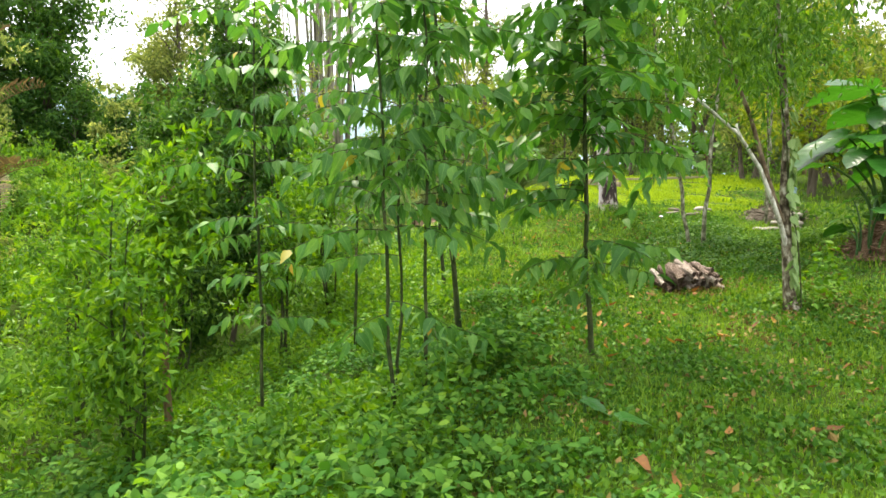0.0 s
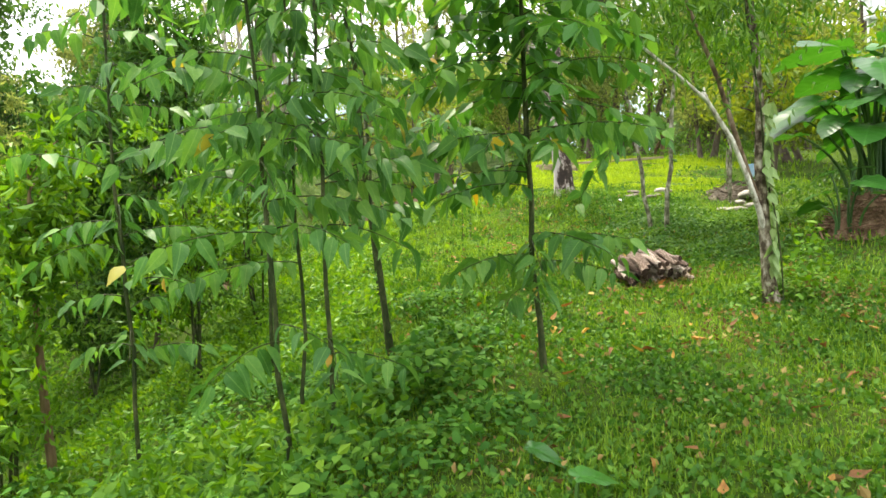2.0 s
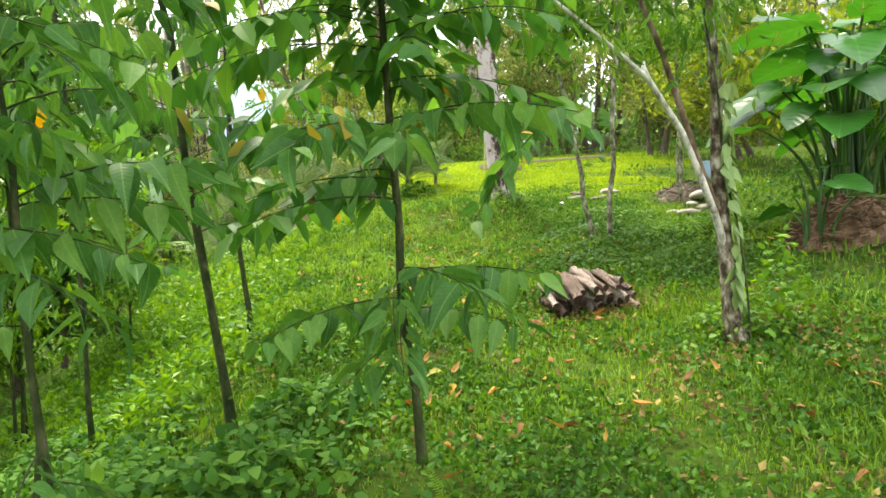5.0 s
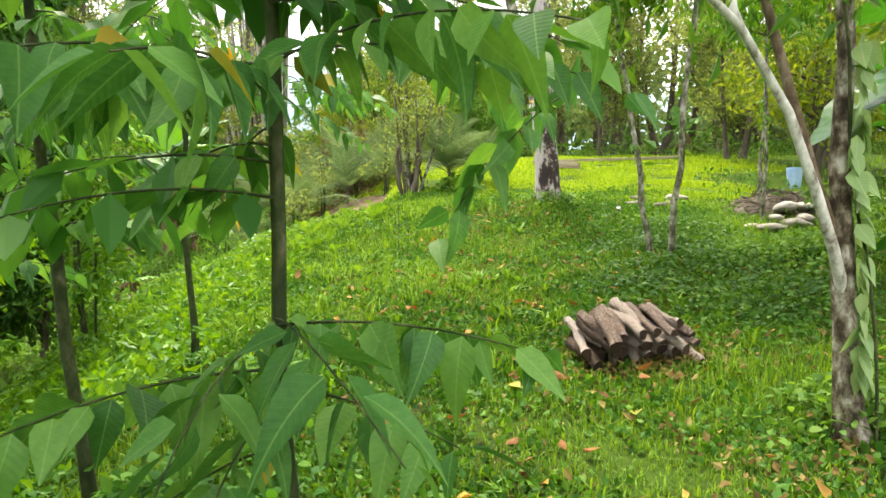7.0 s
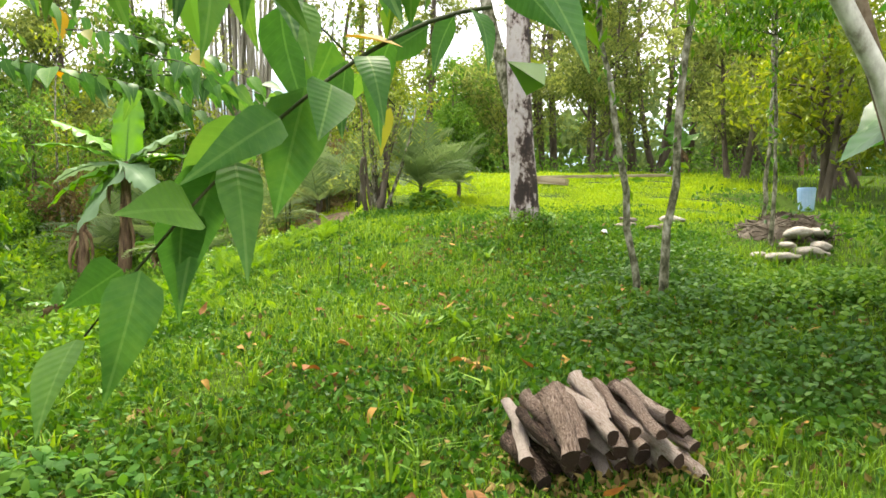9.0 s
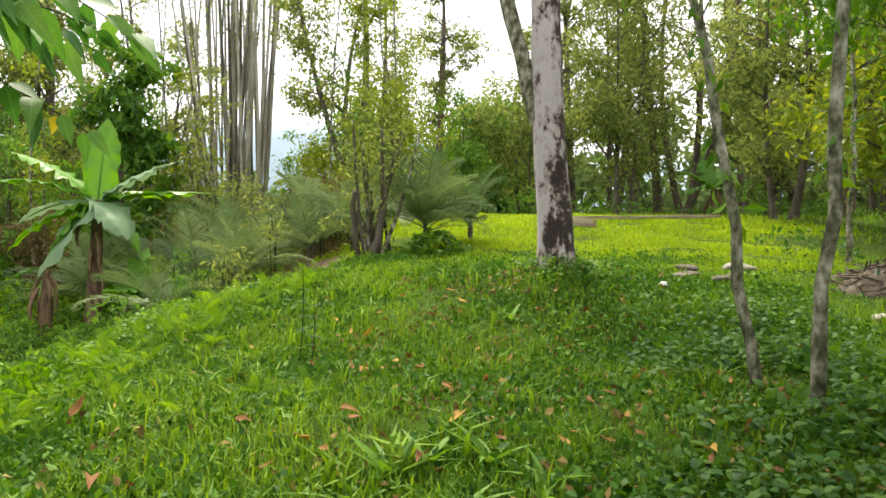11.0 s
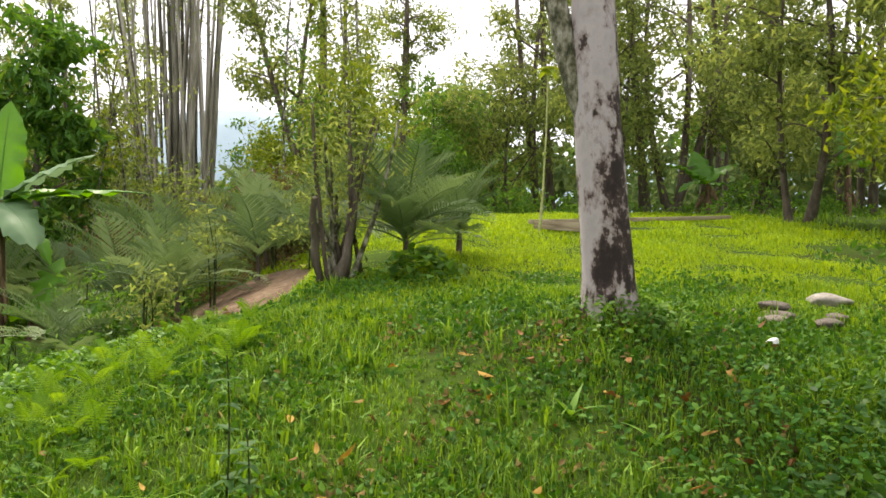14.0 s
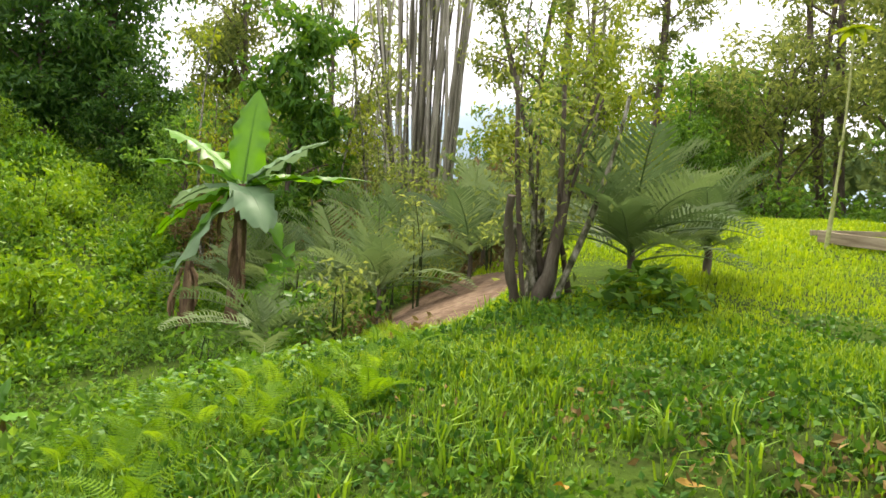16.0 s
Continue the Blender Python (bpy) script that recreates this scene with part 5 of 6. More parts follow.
# behind the elephant-ear plant and the shelter
for k, (tx, ty, th, lm, n) in enumerate(((10.3, 20.2, 6, M_LIME, 6000), (12.5, 23.0, 11, M_OLIVE, 8000), (16.0, 24.0, 12, M_OLIVE, 8000), (11.0, 14.5, 3.6, M_MID, 3600), (8.8, 13.6, 3.2, M_LIME, 3600), (15.5, 20.5, 10, M_MID, 6000), (10.2, 12.2, 3.0, M_DARK, 3000), (18.5, 21.0, 10, M_OLIVE, 5000), (10.5, 25.5, 8, M_OLIVE, 6000))):
    make_tree("tree", tx, ty, th, 0.10, 150 + k, lm, n, 0.17, "garden tree with light green foliage near the shelter", (0, 0), 0.15, 2.0, None, 0.55, 26, 2, 0.5, FAR)
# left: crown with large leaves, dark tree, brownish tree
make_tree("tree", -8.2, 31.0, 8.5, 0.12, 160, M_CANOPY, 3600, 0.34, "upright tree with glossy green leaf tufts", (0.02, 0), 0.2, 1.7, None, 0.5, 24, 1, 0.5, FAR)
make_tree("tree", -23.0, 36.0, 9, 0.35, 161, M_DARK, 17000, 0.36, "large dark dense tree on the hillside", (0, 0), 0.08, 3.5, None, 1.1, 44, 2, 0.5, FAR)
make_tree("tree", -14.7, 37.0, 10.5, 0.22, 162, M_OLIVE, 14000, 0.24, "dense brownish green tree on the hillside", (0, 0), 0.06, 2.3, None, 0.8, 44, 2, 0.9, FAR)
make_tree("tree", -29.5, 34.0, 9, 0.35, 163, M_DARK, 15000, 0.36, "large dark dense tree on the hillside", (0, 0), 0.08, 3.5, None, 1.1, 40, 2, 0.5, FAR)
make_tree("tree", -12.0, 46.0, 14, 0.2, 164, M_OLIVE, 4500, 0.26, "tall open tree with sparse olive leaves", (0, 0), 0.3, 2.6, None, 0.7, 22, 2, 0.7, FAR, 0.1)
make_tree("tree", -16.5, 46.0, 14, 0.2, 165, M_OLIVE, 4500, 0.26, "tall open tree with sparse olive leaves", (0, 0), 0.3, 2.8, None, 0.7, 22, 2, 0.7, FAR, 0.1)
def thicket_lean(k):
    return 0.05 * math.sin(k * 2.7)


make_tree("tree", -3.02, 9.3, 3.4, 0.055, 189, M_WEED, 1300, 0.16, "small tree with a brown trunk and bright yellow-green leaves", (0, 0), 0.60, 0.8, M_DRY, 0.3, 14, 1, 0.7, "thicket trees")
# thicket left of the start: dark spires and slim bushy stems
for k, (tx, ty, th) in enumerate(((-4.0, 14.2, 6.6), (-3.3, 14.2, 5.9), (-4.6, 13.2, 4.6), (-4.9, 15.6, 5.6))):
    make_tree("tree", tx, ty, th, 0.05, 170 + k, M_DARK, 6500, 0.15, "narrow dark green bushy tree in the thicket", (0, 0), 0.10, 0.8, None, 0.28, 50, 1, 1.0, "thicket trees")
for k, (tx, ty, th, lm) in enumerate(((-2.6, 7.6, 2.6, M_WEED), (-3.4, 9.2, 3.0, M_WEED), (-2.0, 10.6, 2.8, M_WEED), (-5.0, 10.8, 3.6, M_WEED), (-4.2, 12.4, 3.4, M_MID), (-6.2, 12.8, 4.2, M_WEED), (-1.7, 12.6, 2.7, M_WEED), (-6.8, 9.8, 3.8, M_WEED), (-3.6, 6.4, 2.7, M_MID), (-8.4, 13.5, 5.2, M_WEED), (-5.6, 7.8, 3.4, M_WEED), (-2.7, 5.0, 2.0, M_MID), (-7.5, 17.0, 5.6, M_OLIVE), (-10.5, 16.5, 6.0, M_OLIVE), (-9.0, 11.0, 4.6, M_MID), (-4.4, 5.2, 2.8, M_WEED), (-11.5, 13.0, 6.5, M_OLIVE))):
    make_tree("bushy_sapling", tx, ty, th * 1.12, 0.024, 190 + k, lm, 2300, 0.115, "slim bushy sapling with small green leaves in the thicket", (thicket_lean(k), 0), 0.26, 0.72, M_STEM, 0.21, 30, 3, 0.7, "thicket saplings", 0.25)


# ---- trunk clump with shrub by the hollow, slender sapling on the upper lawn ----
def trunk_clump():
    rng = np.random.default_rng(220)
    x, y = 1.38, 19.3
    z0 = gz(x, y)
    root = thing("shrub_clump", (x, y, z0), "clump of mottled grey stems with sparse yellow-green leaves", "shrub")
    cs = []
    for i in range(15):
        foot = np.array([rng.normal() * 0.13, rng.normal() * 0.13, -0.1])
        h = rng.uniform(0.3, 1.2) if i < 8 else rng.uniform(1.2, 2.2)
        tip = foot + np.array([(rng.normal() * 0.17 + 0.04) * h, rng.normal() * 0.15, h])
        g = Geo()
        pts = curve_pts(foot, tip, rng.normal(size=3) * 0.06, 8)
        tube(g, pts, (rng.uniform(0.02, 0.06) if i < 8 else rng.uniform(0.014, 0.036)) * np.linspace(1.2, 0.6, 8), 8, 0.28, rng)
        part("stem", g.mesh("stem", M_WHITE_BARK if i % 3 == 0 else M_BARK), root)
        if i >= 10:
            cs += [pts[-1], pts[-2], pts[-3], pts[-4]]
    cs = np.array(cs)
    n = 1100
    pos = cs[rng.integers(len(cs), size=n)] + rng.normal(size=(n, 3)) * [0.26, 0.3, 0.36] + [-0.08, 0, 0.1]
    part("foliage", leaf_cloud(Geo(), pos, 0.085 * rng.uniform(0.6, 1.3, n), rng).mesh("foliage", M_OLIVE, False), root)


trunk_clump()


def tuft_sapling():
    rng = np.random.default_rng(230)
    x, y = 4.62, 23.4
    z0 = gz(x, y)
    base = (x, y, z0)
    root = thing("tuft_sapling", base, "very slender pale yellow-green sapling with a leaf tuft on top", "young tree")
    h = 3.0
    pts = curve_pts((0, 0, -0.05), (0.16, 0, h), (0.03, 0, 0), 9)
    part("stem", tube(Geo(), pts, [0.034, 0.028, 0.022, 0.020, 0.018, 0.017, 0.016, 0.015, 0.013], 8, 0.1, rng).mesh("stem", M_ROPE), root)
    mesh = [leaf_outline(5, 0.5, 1.5, 0.2, 0.1).mesh("leaf", M_LIME)]
    for i in range(9):
        a = i * 0.7
        put_leaf(root, base, mesh, np.array(base) + pts[-1], (math.cos(a), math.sin(a), 0.15 - 0.4 * (i % 2)), (0, 0, 1), 0.3, rng)
    for i in range(6):
        p = pts[2 + i % 3]
        a = rng.uniform(0, 6.28)
        put_leaf(root, base, mesh, np.array(base) + p, (math.cos(a), math.sin(a), -0.6), (0, 0, 1), 0.12, rng)


tuft_sapling()


# ---- shelter and service pole ----
def box_part(name, size, at, material, parent, label="", bevel=0.01):
    bm = bmesh.new()
    bmesh.ops.create_cube(bm, size=1.0)
    bmesh.ops.scale(bm, vec=size, verts=bm.verts)
    bmesh.ops.bevel(bm, geom=bm.edges[:], offset=bevel, segments=2, affect="EDGES")
    me = bpy.data.meshes.new(name)
    bm.to_mesh(me)
    bm.free()
    me.materials.append(material)
    ob = part(name, me, parent, label)
    ob.location = at
    return ob


def shelter():
    x, y = 14.2, 17.2
    z0 = gz(x, y) - 0.05
    root = thing("garden_shelter", (x, y, z0), "small shelter with pale sheet roof and red-brown fascia", "shelter")
    roof = box_part("roof", (5.2, 4.2, 0.08), (0.9, 0, 5.45), M_ROOF, root, "pale sheet metal roof")
    roof.rotation_euler = (0, radians(-9), 0)
    box_part("fascia", (5.1, 0.06, 0.28), (0.9, -2.1, 5.27), M_FASCIA, root, "red-brown painted board").rotation_euler = (0, radians(-9), 0)
    box_part("fascia", (0.06, 4.1, 0.28), (-1.66, 0, 4.87), M_FASCIA, root, "red-brown painted board")
    for px in (-1.1, 2.9):
        for py in (-1.8, 1.8):
            box_part("post", (0.14, 0.14, 4.75 if px < 0 else 5.3), (px, py, 2.37 if px < 0 else 2.65), M_PAINT_WHITE, root)
    box_part("wall", (4.0, 0.15, 2.6), (1.1, 1.7, 1.3), M_WALL, root, "grey plastered wall")


shelter()


def service_pole():
    x, y = 10.38, 16.46
    z0 = gz(x, y)
    root = thing("service_pole", (x, y, z0), "white metal pole with a grey-white meter box", "pole")
    part("pole", tube(Geo(), [(0, 0, -0.1), (0, 0, 3), (0, 0, 7.2)], [0.075, 0.075, 0.07], 16).mesh("pole", M_PAINT_WHITE), root)
    box_part("meter_box", (0.46, 0.25, 0.42), (0.05, -0.12, 4.9 - z0), M_PAINT_WHITE, root, "grey-white meter box", 0.03)
    box_part("box_lid", (0.5, 0.29, 0.04), (0.05, -0.12, 5.13 - z0), M_PAINT_WHITE, root)


service_pole()


# ---- ferns, weeds, fallen leaves ----
def fern_frond(seed):
    g = Geo()
    n = 17
    arch = 1.0
    pts = [np.array([0, math.sin(arch * t) / arch, -(1 - math.cos(arch * t)) / arch]) for t in np.linspace(0, 1, n + 1)]
    tube(g, pts, np.linspace(0.010, 0.003, n + 1), 4)
    for i in range(2, n + 1):
        t = i / n
        ln = 0.17 * (math.sin(math.pi * (0.12 + 0.86 * t)) ** 0.8) + 0.01
        for s in (-1, 1):
            p = pts[i]
            w = np.array([0, 0.0125, 0])
            m = p + np.array([s * ln * 0.45, 0.04 * ln, 0.02])
            e = p + np.array([s * ln, 0.1 * ln, -0.02])
            g.add([p - w * 0.6, p + w * 0.6, m + w, m - w, e], [(0, 1, 2), (0, 2, 3), (3, 2, 4)])
    return g.mesh("frond", M_FERN, False)


FERN = [fern_frond(1)]


def fern(x, y, size, count, seed):
    rng = np.random.default_rng(seed)
    z0 = gz(x, y)
    root = thing("fern", (x, y, z0), "low light green fern growing in the grass", "fern", "ferns in the grass")
    for i in range(count):
        a, rise = i * 2.4 + rng.uniform(-0.3, 0.3), radians(rng.uniform(42, 86))
        ob = part("frond", FERN[0], root)
        d = Vector((math.cos(a) * math.cos(rise), math.sin(a) * math.cos(rise), math.sin(rise)))
        nrm = Vector((-math.cos(a) * math.sin(rise), -math.sin(a) * math.sin(rise), math.cos(rise)))
        s = 0.72 * size * rng.uniform(0.6, 1.25)
        ob.matrix_basis = basis(d, nrm) @ Matrix.Diagonal((s, s, s, 1))


rng_f = np.random.default_rng(300)
for fx, fy, fs, fc in tuple((-0.3 + 1.3 * math.cos(k * 2.4) * math.sqrt(k / 34), 16.4 + 1.7 * math.sin(k * 2.4) * math.sqrt(k / 34), 0.36 + 0.1 * math.sin(k * 5), 6) for k in range(34)) + ((1.48, 13.1, 0.36, 5), (1.81, 13.1, 0.34, 4), (1.19, 12.7, 0.3, 5), (0.34, 12.8, 0.3, 5), (0.95, 16.6, 0.5, 6), (0.47, 16.95, 0.45, 7), (-0.5, 16.3, 0.4, 7), (0.94, 16.35, 0.4, 5), (1.5, 13.1, 0.3, 5), (1.75, 12.9, 0.3, 4), (0.9, 12.9, 0.3, 6), (0.5, 13.4, 0.32, 6), (0.9, 16.8, 0.45, 7), (0.4, 16.5, 0.4, 7), (-0.2, 16.0, 0.45, 8), (-0.6, 16.6, 0.5, 8), (0.2, 15.6, 0.4, 7), (-0.9, 15.6, 0.5, 8), (-0.4, 17.4, 0.5, 8), (0.8, 17.6, 0.4, 6), (-1.3, 16.6, 0.5, 8), (1.75, 7.05, 0.25, 3), (1.1, 8.1, 0.3, 4), (-0.3, 13.6, 0.4, 6), (-1.0, 14.6, 0.45, 7), (0.3, 18.2, 0.4, 6), (-0.2, 14.9, 0.4, 6), (1.2, 15.9, 0.35, 5), (-1.5, 17.4, 0.5, 9), (-0.8, 18.2, 0.45, 8), (0.1, 17.0, 0.4, 8), (-1.7, 15.6, 0.5, 9), (-1.2, 14.9, 0.45, 8), (-0.1, 16.5, 0.4, 8), (0.6, 16.2, 0.35, 7), (0.5, 15.1, 0.35, 7), (-0.5, 15.3, 0.42, 8), (-0.7, 17.0, 0.45, 8), (-2.0, 16.6, 0.5, 9), (1.0, 14.6, 0.3, 6), (-0.9, 13.9, 0.4, 7), (0.1, 14.2, 0.35, 7)):
    fern(fx, fy, fs, fc, int(rng_f.integers(1e6)))

DEAD_LEAVES = [leaf_outline(5, w, 1.6, c, f).mesh("fallen_leaf", M_DEAD) for w, c, f in ((0.5, 0.25, 0.35), (0.42, -0.2, 0.2), (0.6, 0.1, -0.3))]


def fallen_leaves():
    rng = np.random.default_rng(310)
    for i in range(290):
        if i < 90:
            x, y = rng.uniform(1.2, 5.2), rng.uniform(3.6, 9.5)
        elif i < 220:
            x, y = rng.normal(3.2, 1.1), rng.uniform(10.5, 16.2)
        else:
            x, y = rng.uniform(0.3, 5.0), rng.uniform(7.5, 14)
        ob = new("fallen_leaf", DEAD_LEAVES[rng.integers(3)])
        s = rng.uniform(0.05, 0.12) * (1.35 if rng.uniform() < 0.12 else 1)
        ob.matrix_basis = pose(x, y, gz(x, y) + rng.uniform(0.04, 0.08), rng.uniform(-35, 35), rng.uniform(-35, 35), rng.uniform(0, 360)) @ Matrix.Diagonal((s, s, s, 1))
        tagged(ob, "dry orange-brown fallen leaf lying in the grass", "fallen leaf", "fallen leaves")


fallen_leaves()
for lx, ly, lz in ((2.55, 9.3, 40), (1.9, 8.6, 120), (3.1, 8.9, -20)):
    ob = new("fallen_leaf", leaf_outline(5, 0.5, 1.6, 0.2, 0.2).mesh("fallen_leaf", M_YELLOW_LEAF))
    ob.matrix_basis = pose(lx, ly, gz(lx, ly) + 0.07, 12, -14, lz) @ Matrix.Diagonal((0.13, 0.13, 0.13, 1))
    tagged(ob, "bright yellow fallen leaf lying on the grass", "fallen leaf", "fallen leaves")


def weed_stalk(x, y, h, seed):
    """A thin upright stem with whorls of dark leaves."""
    rng = np.random.default_rng(seed)
    base = (x, y, gz(x, y))
    root = thing("weed_stalk", base, "thin upright weed with whorls of dark green leaves", "weed", "tall weeds in the grass")
    pts = curve_pts((0, 0, -0.03), (0.02, 0.01, h), (0.02, 0, 0), 9)
    part("stem", tube(Geo(), pts, np.linspace(0.006, 0.003, 9), 6).mesh("stem", M_STEM), root)
    for k, z in enumerate((0.38, 0.55, 0.72, 0.86, 0.99)):
        for q in range(5):
            a = q * 1.26 + k * 0.6 + rng.uniform(-0.2, 0.2)
            p = np.array(base) + pts[int(z * 8)]
            put_leaf(root, base, DARK_LEAVES, p, (math.cos(a), math.sin(a), rng.uniform(-0.3, 0.4)), (0, 0, 1), rng.uniform(0.05, 0.09), rng)


SHOOT_LEAVES = [leaf_outline(7, w, 1.2, c, 0.16).mesh("blade", M_SHOOT) for w, c in ((0.17, 0.25), (0.14, 0.45), (0.20, 0.15))]


def broad_grass(x, y, size, seed):
    """A shoot of broad arching grass blades."""
    rng = np.random.default_rng(seed)
    base = (x, y, gz(x, y))
    root = thing("broad_grass", base, "shoot of broad arching green grass blades in the lawn", "grass shoot", "broad grass shoots")
    for q in range(7):
        a = q * 2.4 + rng.uniform(-0.3, 0.3)
        ob = put_leaf(root, base, SHOOT_LEAVES, np.array(base) + [0, 0, -0.01], (math.cos(a), math.sin(a), rng.uniform(0.7, 1.9)), (-math.cos(a), -math.sin(a), 0.6), size * rng.uniform(0.7, 1.2), rng)
        ob.name = "blade"


for k, (gx, gy, gs) in enumerate(((2.42, 11.85, 0.26), (2.56, 11.98, 0.24), (2.84, 12.0, 0.28), (3.05, 11.8, 0.25), (2.3, 11.6, 0.2), (2.7, 11.55, 0.22), (3.6, 14.9, 0.22), (3.2, 15.2, 0.2))):
    broad_grass(gx, gy, gs, 340 + k)
DARK_LEAVES = [leaf_outline(5, 0.45, 1.5, 0.12, 0.1).mesh("leaf", M_DARK)]
weed_stalk(1.49, 14.2, 0.80, 315)
weed_stalk(1.62, 14.0, 0.55, 316)


# ---- grass and undergrowth ----
def blades(geo, x, y, h, w, rng, lean=0.5):
    """Bent grass blades, three triangles each."""
    n = len(x)
    z = ground_z(x, y) - 0.01
    base = np.stack([x, y, z], -1)
    a = rng.uniform(0, 2 * np.pi, n)
    d = np.stack([np.cos(a), np.sin(a), np.zeros(n)], -1)
    s = np.stack([-np.sin(a), np.cos(a), np.zeros(n)], -1) * (w * 0.5)[:, None]
    up = np.array([0, 0, 1.0])
    k = (lean * rng.uniform(0.2, 1.5, n))[:, None]
    H = h[:, None]
    mid = base + up * H * 0.6 + d * H * 0.25 * k
    tip = base + up * H * (1 - 0.25 * k) + d * H * 0.9 * k
    v = np.stack([base - s, base + s, mid + s * 0.8, mid - s * 0.8, tip], 1)
    q = np.arange(n)[:, None] * 5
    geo.add(v.reshape(-1, 3), np.concatenate([q + [0, 1, 2], q + [0, 2, 3], q + [3, 2, 4]]))


def patchy(x, y, scale, seed):
    return np.array([noise.noise((a * scale + seed, b * scale, seed)) for a, b in zip(x, y)])


def bare_earth(x, y):
    return ((x + 0.3 + 0.25 * (y - 22.4)) / 0.95) ** 2 + ((y - 22.4) / 2.0) ** 2 < 1


def lawn():
    rng = np.random.default_rng(400)
    g, upper = Geo(), Geo()
    for n, x0, x1, y0, y1, h, w in ((135000, -1.2, 5.8, 2.6, 12.0, 0.055, 0.0075), (125000, -2.4, 6.8, 10.5, 18.8, 0.065, 0.009), (105000, -2.2, 8.5, 16.8, 22.5, 0.05, 0.012), (62000, -1.0, 11.0, 21.5, 29.5, 0.07, 0.022), (26000, 4.4, 10.5, 1.5, 19.0, 0.10, 0.012), (26000, -9.0, 15.0, -6.0, 31.0, 0.12, 0.026)):
        x, y = rng.uniform(x0, x1, n), rng.uniform(y0, y1, n)
        p = patchy(x, y, 0.9, 3.0)
        p2 = patchy(x, y, 3.5, 9.0)
        keep = rng.uniform(-0.45, 0.45, n) < p + 0.7 * p2 + (0.42 if y0 < 16 else 0.6)
        edge = np.minimum(np.minimum(x - x0, x1 - x), np.minimum(y - y0, y1 - y))
        keep &= ~bare_earth(x, y) & (rng.uniform(0, 0.9, n) < edge)
        if x0 == -9.0:
            keep &= ~((x > -1.8) & (x < 9.5) & (y > 2.2) & (y < 29))
        x, y, p = x[keep], y[keep], p[keep]
        hh = h * rng.uniform(0.35, 1.6, len(x)) * (1 + 1.2 * p)
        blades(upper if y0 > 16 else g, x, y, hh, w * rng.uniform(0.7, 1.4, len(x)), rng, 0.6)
    tagged(new("grass", g.mesh("grass", M_GRASS, False)), "short uneven green lawn grass", "grass", kind="stuff")
    tagged(new("upper_grass", upper.mesh("upper_grass", M_GRASS_LIT, False)), "yellow-green grass on the upper lawn with sunlight painted into its colour", "grass", kind="stuff")
    # creeping broad-leaved weeds in the turf
    g = Geo()
    for n, x0, x1, y0, y1, size in ((120000, -0.8, 5.6, 3.0, 12.0, 0.044), (125000, -2.4, 6.5, 10.5, 19.5, 0.046), (22000, 4.4, 10.5, 1.5, 18.0, 0.05), (9000, -4.0, 12.0, -5.0, 5.0, 0.06)):
        x, y = rng.uniform(x0, x1, n), rng.uniform(y0, y1, n)
        p = patchy(x, y, 1.1, 21.0)
        edge = np.minimum(np.minimum(x - x0, x1 - x), np.minimum(y - y0, y1 - y))
        keep = (rng.uniform(-0.35, 0.35, n) < p + 0.5 * patchy(x, y, 4.5, 40.0) + 0.12) & (rng.uniform(0, 0.9, n) < edge)
        x, y = x[keep], y[keep]
        z = ground_z(x, y) + rng.uniform(0.005, 0.055, len(x))
        leaf_cloud(g, np.stack([x, y, z], -1), size * rng.uniform(0.4, 1.5, len(x)), rng, -0.1, 0.65, 0.08)
    tagged(new("ground_weeds", g.mesh("ground_weeds", M_CLOVER, False)), "creeping broad-leaved weeds mixed into the lawn", "weeds", kind="stuff")


lawn()


def leaf_litter():
    """Small brown and straw-coloured bits of dead leaf caught in the turf."""
    rng = np.random.default_rng(415)
    n = 14000
    x = np.concatenate([rng.uniform(0.2, 6.0, n // 2), rng.normal(3.0, 1.3, n // 2), rng.normal(4.2, 0.6, n // 4)])
    y = np.concatenate([rng.uniform(3.2, 11.0, n // 2), rng.uniform(10.5, 17.0, n // 2), rng.normal(7.7, 0.9, n // 4)])
    keep = rng.uniform(-0.3, 0.55, len(x)) < patchy(x, y, 1.6, 55.0) - 0.12 * (y > 10.5)
    x, y = x[keep], y[keep]
    pos = np.stack([x, y, ground_z(x, y) + rng.uniform(0.02, 0.065, len(x))], -1)
    tagged(new("leaf_litter", leaf_cloud(Geo(), pos, 0.04 * rng.uniform(0.4, 1.8, len(x)), rng, 0.0, 0.6, 0.1).mesh("leaf_litter", M_LITTER_LEAF, False)), "small brown dead leaf bits scattered through the turf", "leaf litter", kind="stuff")


leaf_litter()


def tufts():
    """Taller coarse grass tufts on the lawn."""
    rng = np.random.default_rng(420)
    g = Geo()
    spots = [(2.45, 11.9), (2.7, 12.1), (2.2, 11.7), (3.0, 11.5), (2.6, 10.7), (2.9, 10.5)] + [(rng.uniform(0.4, 4.2), rng.uniform(9.5, 18)) for _ in range(120)] + [(rng.normal(0.4, 1.0), rng.uniform(13.5, 19)) for _ in range(90)]
    for k, (x, y) in enumerate(spots):
        n = int(rng.integers(8, 18))
        wide = 2.0 if k < 6 else 1.0
        blades(g, x + rng.normal(size=n) * 0.035, y + rng.normal(size=n) * 0.035, rng.uniform(0.10, 0.26, n), wide * rng.uniform(0.010, 0.018, n), rng, 0.9)
    tagged(new("grass_tufts", g.mesh("grass_tufts", M_GRASS, False)), "taller coarse grass tufts", "grass", kind="stuff")


tufts()


